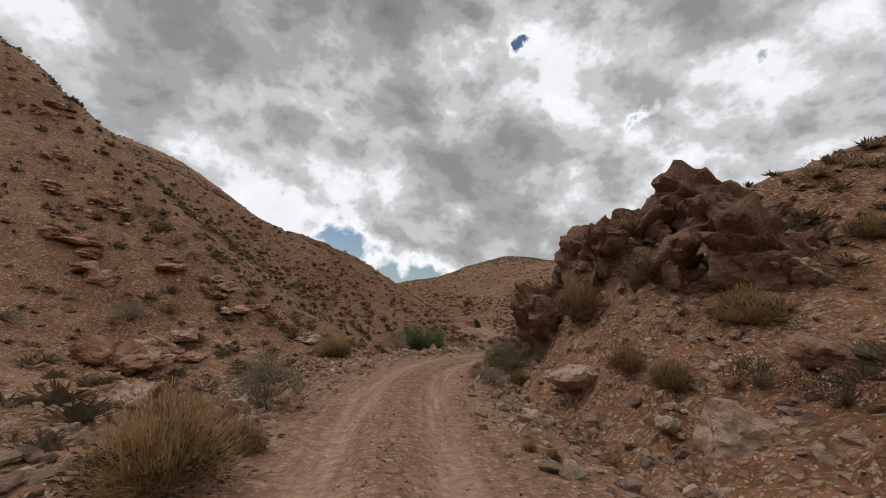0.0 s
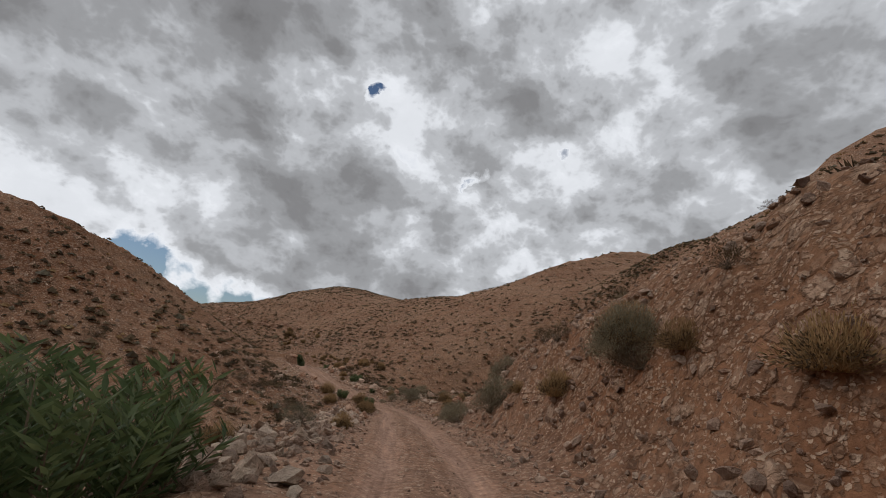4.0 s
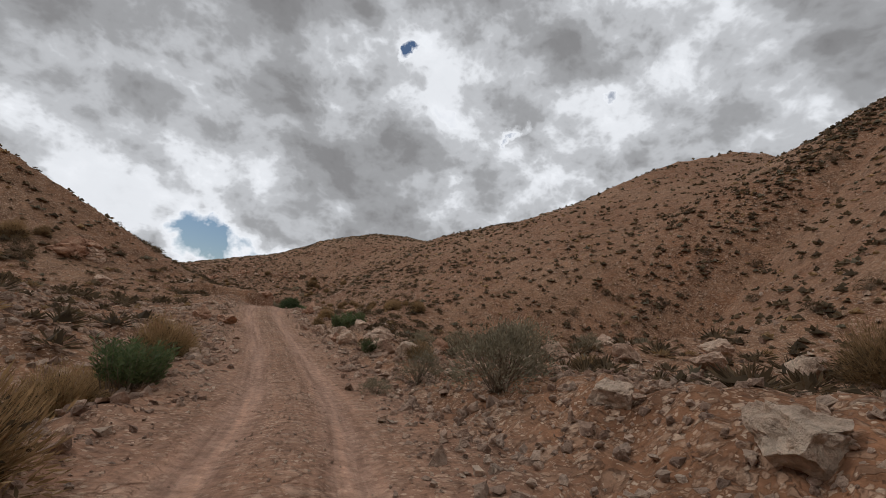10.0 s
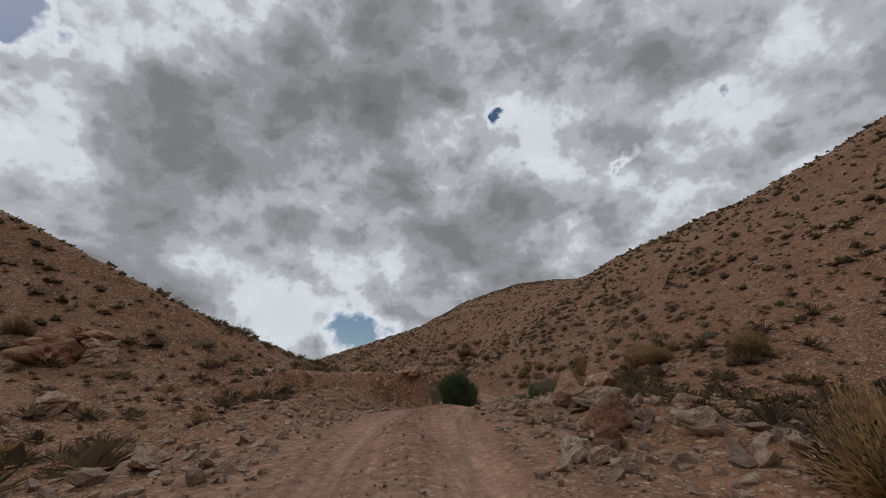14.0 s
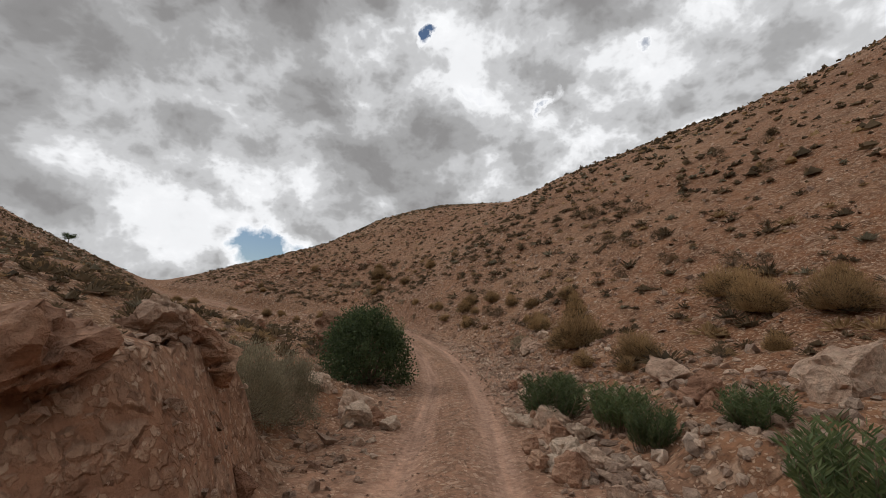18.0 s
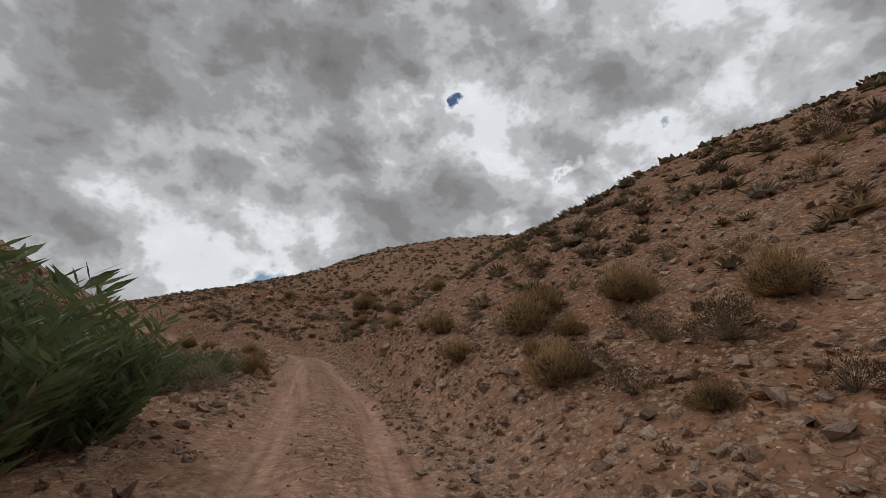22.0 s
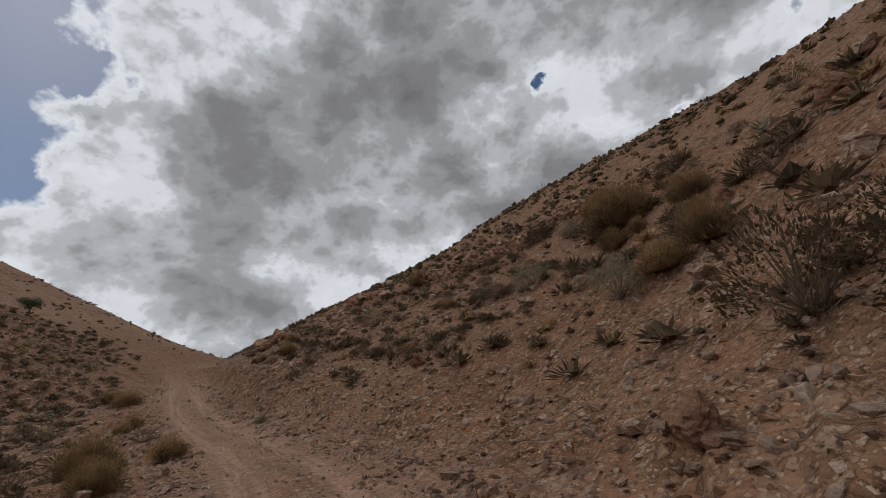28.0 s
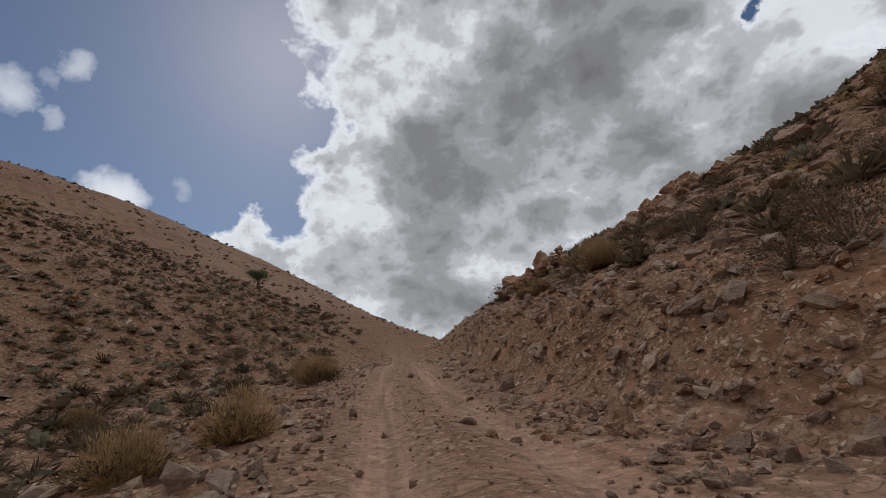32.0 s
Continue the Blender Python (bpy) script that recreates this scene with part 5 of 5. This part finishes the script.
DRY_MARK_PASS = [
    (12.15, 170.7, 1.5), (12.20, 175.8, 1.4),
    (12.89, 177.1, 3.34), (13.17, 181.5, 1.89), (-4.896, 169.8, 1.95), (-2.947, 170.6, 1.19), (-9.9, 189.1, 1.5), (-13.06, 179.2, 1.18),
    (-22.14, 187.3, 2.05), (-11.73, 177.3, 0.965), (-25.9, 189.4, 2.05), (-12.46, 189.8, 1.1), (-13.17, 189.9, 0.711),
]
for k, (x, y, w) in enumerate(DRY_MARK_PASS):
    bush("dry", x, y, w, 830 + k)
OLEANDER_MARK_GORGE = [
    (-0.9, 24.8, 3.0),
]
for k, (x, y, w) in enumerate(OLEANDER_MARK_GORGE):
    bush("oleander", x, y, w, 841 + k)
OLEANDER_MARK_BEND = [
    (9.894, 52.38, 0.917),
]
for k, (x, y, w) in enumerate(OLEANDER_MARK_BEND):
    bush("oleander", x, y, w, 843 + k)
OLEANDER_MARK_HUMP = [
    (14.56, 78.26, 1.21), (14.4, 99.4, 1.25),
]
for k, (x, y, w) in enumerate(OLEANDER_MARK_HUMP):
    bush("oleander", x, y, w, 844 + k)
OLEANDER_MARK_WASH = [
    (14.84, 106.2, 1.58), (15.23, 104.2, 1.16), (16.5, 109.2, 0.863),
]
for k, (x, y, w) in enumerate(OLEANDER_MARK_WASH):
    bush("oleander", x, y, w, 846 + k)
SCRUB_MARK_GORGE = [
    (2.7, 16.4, 1.7), (2.8, 14.5, 1.6), (3.3, 12.7, 1.8),
    (11.69, 9.936, 1.22), (4.714, 4.373, 1.07), (4.801, 3.064, 1.08), (5.202, 9.357, 1.74), (-16.38, 25.5, 1.18), (-19.6, 26.25, 1.71),
    (-21.32, 27.03, 1.97), (-17.98, 25.74, 1.49), (5.992, 19.68, 1.18), (7.515, 23.52, 0.966), (6.293, 18.03, 0.656), (5.393, 17.08, 0.816),
]
for k, (x, y, w) in enumerate(SCRUB_MARK_GORGE):
    bush("scrub", x, y, w, 849 + k)
SCRUB_MARK_BEND = [
    (16.1, 34.7, 2.4), (17.4, 38.6, 1.8), (9.406, 30.35, 1.11), (68.64, 85.24, 2.4), (45.41, 43.06, 2.4), (1.078, 64.06, 1.47),
    (66.63, 71.7, 2.4), (10.6, 32.59, 1.15), (2.854, 69.02, 1.53),
]
for k, (x, y, w) in enumerate(SCRUB_MARK_BEND):
    bush("scrub", x, y, w, 861 + k)
SCRUB_MARK_HUMP = [
    (8.518, 78.7, 0.554), (-9.795, 95.22, 2.31), (2.627, 101.5, 1.36), (18.08, 97, 1.81),
]
for k, (x, y, w) in enumerate(SCRUB_MARK_HUMP):
    bush("scrub", x, y, w, 868 + k)
SCRUB_MARK_WASH = [
    (25.97, 116.2, 1.41), (38.99, 126.2, 1.65), (22.16, 122.1, 0.746), (27.21, 123.3, 1.51), (29.87, 130.5, 2.09), (31.09, 125.5, 1.9),
    (25.41, 120.4, 0.71),
]
for k, (x, y, w) in enumerate(SCRUB_MARK_WASH):
    bush("scrub", x, y, w, 872 + k)
SCRUB_MARK_CUTTING = [
    (20.44, 134.5, 0.791), (19.47, 134.5, 0.768), (18, 133.5, 0.663), (15.11, 136.9, 0.734), (19.33, 131, 0.564), (12.47, 177.6, 2.88),
    (14.72, 164.3, 1.71), (15.19, 139.7, 0.517), (16.2, 178.5, 1.75), (10.47, 186.1, 2.73), (21.07, 163.3, 1.24), (18.58, 168.6, 1.39),
]
for k, (x, y, w) in enumerate(SCRUB_MARK_CUTTING):
    bush("scrub", x, y, w, 879 + k)
SCRUB_MARK_PASS = [
    (3.73, 178.1, 1.65), (1.94, 181.1, 1.00), (0.23, 181.3, 0.85), (7.23, 180.8, 1.61), (3.32, 186.5, 1.47), (-5.08, 184.0, 1.35), (-5.79, 182.5, 1.06), (-2.22, 188.5, 1.37),
    (11.9, 164.9, 2.7), (12.9, 164.0, 2.0), (15.37, 170.5, 1.73), (14.24, 178.4, 1.43), (13.59, 172.5, 1.42), (7.00, 180.8, 1.49), (0.82, 181.2, 1.58), (2.50, 178.4, 1.37), (-5.14, 182.3, 1.44), (-0.83, 182.1, 1.51),
    (9.99, 186.1, 2.27), (15.78, 178.9, 1.42), (19.66, 174.9, 1.86), (6.963, 188.6, 1.04), (-0.2457, 187, 1.13), (-1.455, 188.9, 0.915),
    (0.5277, 189.3, 0.825), (-7.023, 186.9, 1.44), (3.972, 189.3, 1), (-3.208, 188.8, 1.16), (8.849, 193.5, 1.27), (-16.06, 193.8, 1.6),
    (-10.51, 188, 0.874), (-12.27, 195.3, 1.32), (-43.63, 182.7, 1.59), (-22.71, 182.7, 1.18),
]
for k, (x, y, w) in enumerate(SCRUB_MARK_PASS):
    bush("scrub", x, y, w, 891 + k)
BIGSAGE_MARK_WASH = [
    (9.001, 106, 1.63),
]
for k, (x, y, w) in enumerate(BIGSAGE_MARK_WASH):
    bush("broom", x, y, w, 907 + k, 1.1)
REED_MARK_WASH = [
    (10.6, 125.6, 2.6),
]
for k, (x, y, w) in enumerate(REED_MARK_WASH):
    bush("reed", x, y, w, 908 + k)
REED_MARK_CUTTING = [
    (10.09, 132.3, 1.72),
]
for k, (x, y, w) in enumerate(REED_MARK_CUTTING):
    bush("reed", x, y, w, 909 + k)


def tree(x, y, high):
    """A small lone tree: tapered trunk, forked limbs, ragged crown."""
    ob = new("tree")
    ob.location = (x, y, height(x, y) - 0.1)
    r = np.random.default_rng(77)
    v, f = [], []

    def limb(a, b, ra, rb):
        way = unit(b - a)
        s = unit(np.cross(way, [0.3, 0.7, 0.2]))
        q = np.cross(way, s)
        base = sum(len(z) for z in v)
        ring = [(math.cos(t * 1.0472), math.sin(t * 1.0472)) for t in range(6)]
        v.append(np.array([a + (s * c + q * n) * ra for c, n in ring] + [b + (s * c + q * n) * rb for c, n in ring]))
        f.extend([(base + t, base + (t + 1) % 6, base + 6 + (t + 1) % 6, base + 6 + t) for t in range(6)])

    top = np.array([0.1, 0.0, high * 0.45])
    limb(np.zeros(3), top, high * 0.045, high * 0.03)
    ends = []
    for t in range(7):
        e = top + np.array([math.cos(t * 0.9), math.sin(t * 0.9), 0]) * high * r.uniform(0.15, 0.32) + [0, 0, high * r.uniform(0.1, 0.4)]
        limb(top, e, high * 0.022, high * 0.008)
        ends.append(e)
    trunk = mesh_object("trunk", np.concatenate(v), np.array(f), TWIG, ob)
    n = 2600
    p = np.array(ends)[r.integers(0, 7, n)] + r.normal(0, high * 0.10, (n, 3)) * [1.2, 1.2, 0.8]
    lv, lf = diamonds(p, unit(r.normal(size=p.shape)), r.normal(size=p.shape), high * (0.03 + 0.02 * r.random(n)), high * 0.010 * (1 + r.random(n)))
    mesh_object("crown", lv, lf, GREEN, ob)
    return tagged(ob, "lone small dark green tree on the bare hillside", "tree")


tree(-53.3, 201.7, 2.9)


def dead_shrub(x, y, high):
    r = np.random.default_rng(5)
    n = 26
    root = r.normal(0, 0.04, (n, 3)) * [1, 1, 0]
    tip = np.stack([r.normal(0, 0.28, n), r.normal(0, 0.28, n), 0.4 + 0.6 * r.random(n)], 1) * high
    v, f = blades(root, tip, np.full(n, 0.018))
    ob = new("dead_shrub", quads_mesh("dead_shrub", v, f, TWIG))
    ob.location = (x, y, height(x, y) - 0.05)
    return tagged(ob, "bare dead shrub standing on the slope", "shrub")


dead_shrub(12.8, 204.0, 2.3)


STONE_PIECES = [rock_mesh("stone", 700 + k, 2, (STONE, ROCK_RED)[k % 2], 0.05, 14, 0.2) for k in range(8)]


def stone_wall(points, courses, label):
    """Rough dry-laid stones along a line on the slope; every stone is a piece."""
    r = random.Random(9)
    p = densify([(x, y, 0) for x, y in points], 0.36)
    ob = new("dry_stone_wall")
    z0 = height(p[0, 0], p[0, 1])
    ob.location = (p[0, 0], p[0, 1], z0)
    for c in range(courses):
        for x, y, _ in p[(c % 2):]:
            if r.random() < 0.04 + 0.07 * c:
                continue
            x, y = x + r.uniform(-0.12, 0.12), y + r.uniform(-0.15, 0.15)
            piece = new("stone", STONE_PIECES[r.randrange(8)])
            piece.parent = ob
            s = r.uniform(0.3, 0.55)
            stand(piece, x - p[0, 0], y - p[0, 1], height(x, y) - z0 + c * 0.21 + 0.04, s, r.uniform(0, 360), r.uniform(0.6, 0.9), r.uniform(-1, 1))
    return tagged(ob, label, "stone wall")


def cairn(x, y, size):
    r = random.Random(3)
    ob = new("stone_cairn")
    z0 = height(x, y)
    ob.location = (x, y, z0)
    for c in range(6):
        for _ in range(14 - 2 * c):
            a, q = r.uniform(0, 6.28), size * (0.5 - 0.07 * c) * math.sqrt(r.random())
            piece = new("stone", STONE_PIECES[r.randrange(8)])
            piece.parent = ob
            px, py = q * math.cos(a), q * math.sin(a)
            stand(piece, px, py, height(x + px, y + py) - z0 + c * size * 0.12, size * r.uniform(0.2, 0.32), r.uniform(0, 360), 0.7, r.uniform(-1, 1))
    return tagged(ob, "heap of piled pale stones on the slope crest", "cairn")


bluff(10.4, 118.0, 3, [(0.35, -0.2, 2.0, 1.1), (-0.9, 0.2, 2.7, 1.05), (-0.2, 1.3, 2.2, 0.85), (0.2, -1.0, 1.5, 0.8), (-1.2, -1.2, 2.0, 0.95)], 0.27)
bluff(4.4, 14.4, 8, [(-1.3, 2.2, 2.0, 0.7), (-1.0, 3.1, 2.1, 0.9), (-0.3, 0.5, 3.0, 1.2), (-0.6, -1.3, 2.4, 1.0), (0.9, -0.7, 3.3, 1.1), (0.4, -3.0, 2.6, 0.9), (2.1, -2.0, 3.4, 0.9), (2.7, 0.4, 3.8, 0.9), (1.1, 1.9, 3.0, 1.1), (3.8, -3.6, 3.6, 0.85), (1.4, -4.8, 2.6, 0.9), (3.2, -6.2, 3.2, 0.9)], 0.14)
stone_wall([(-1.2, 195.3), (1.3, 193.2), (4.3, 191.8), (6.1, 189.6), (7.9, 189.7), (9.5, 186.3), (10.9, 187.8), (12.0, 186.4), (12.8, 183.1), (13.5, 181.7), (14.6, 181.2), (15.6, 180.3)], 5, "tumbled dry-laid stone terrace wall along the slope")
cairn(-13.6, 195.0, 1.6)
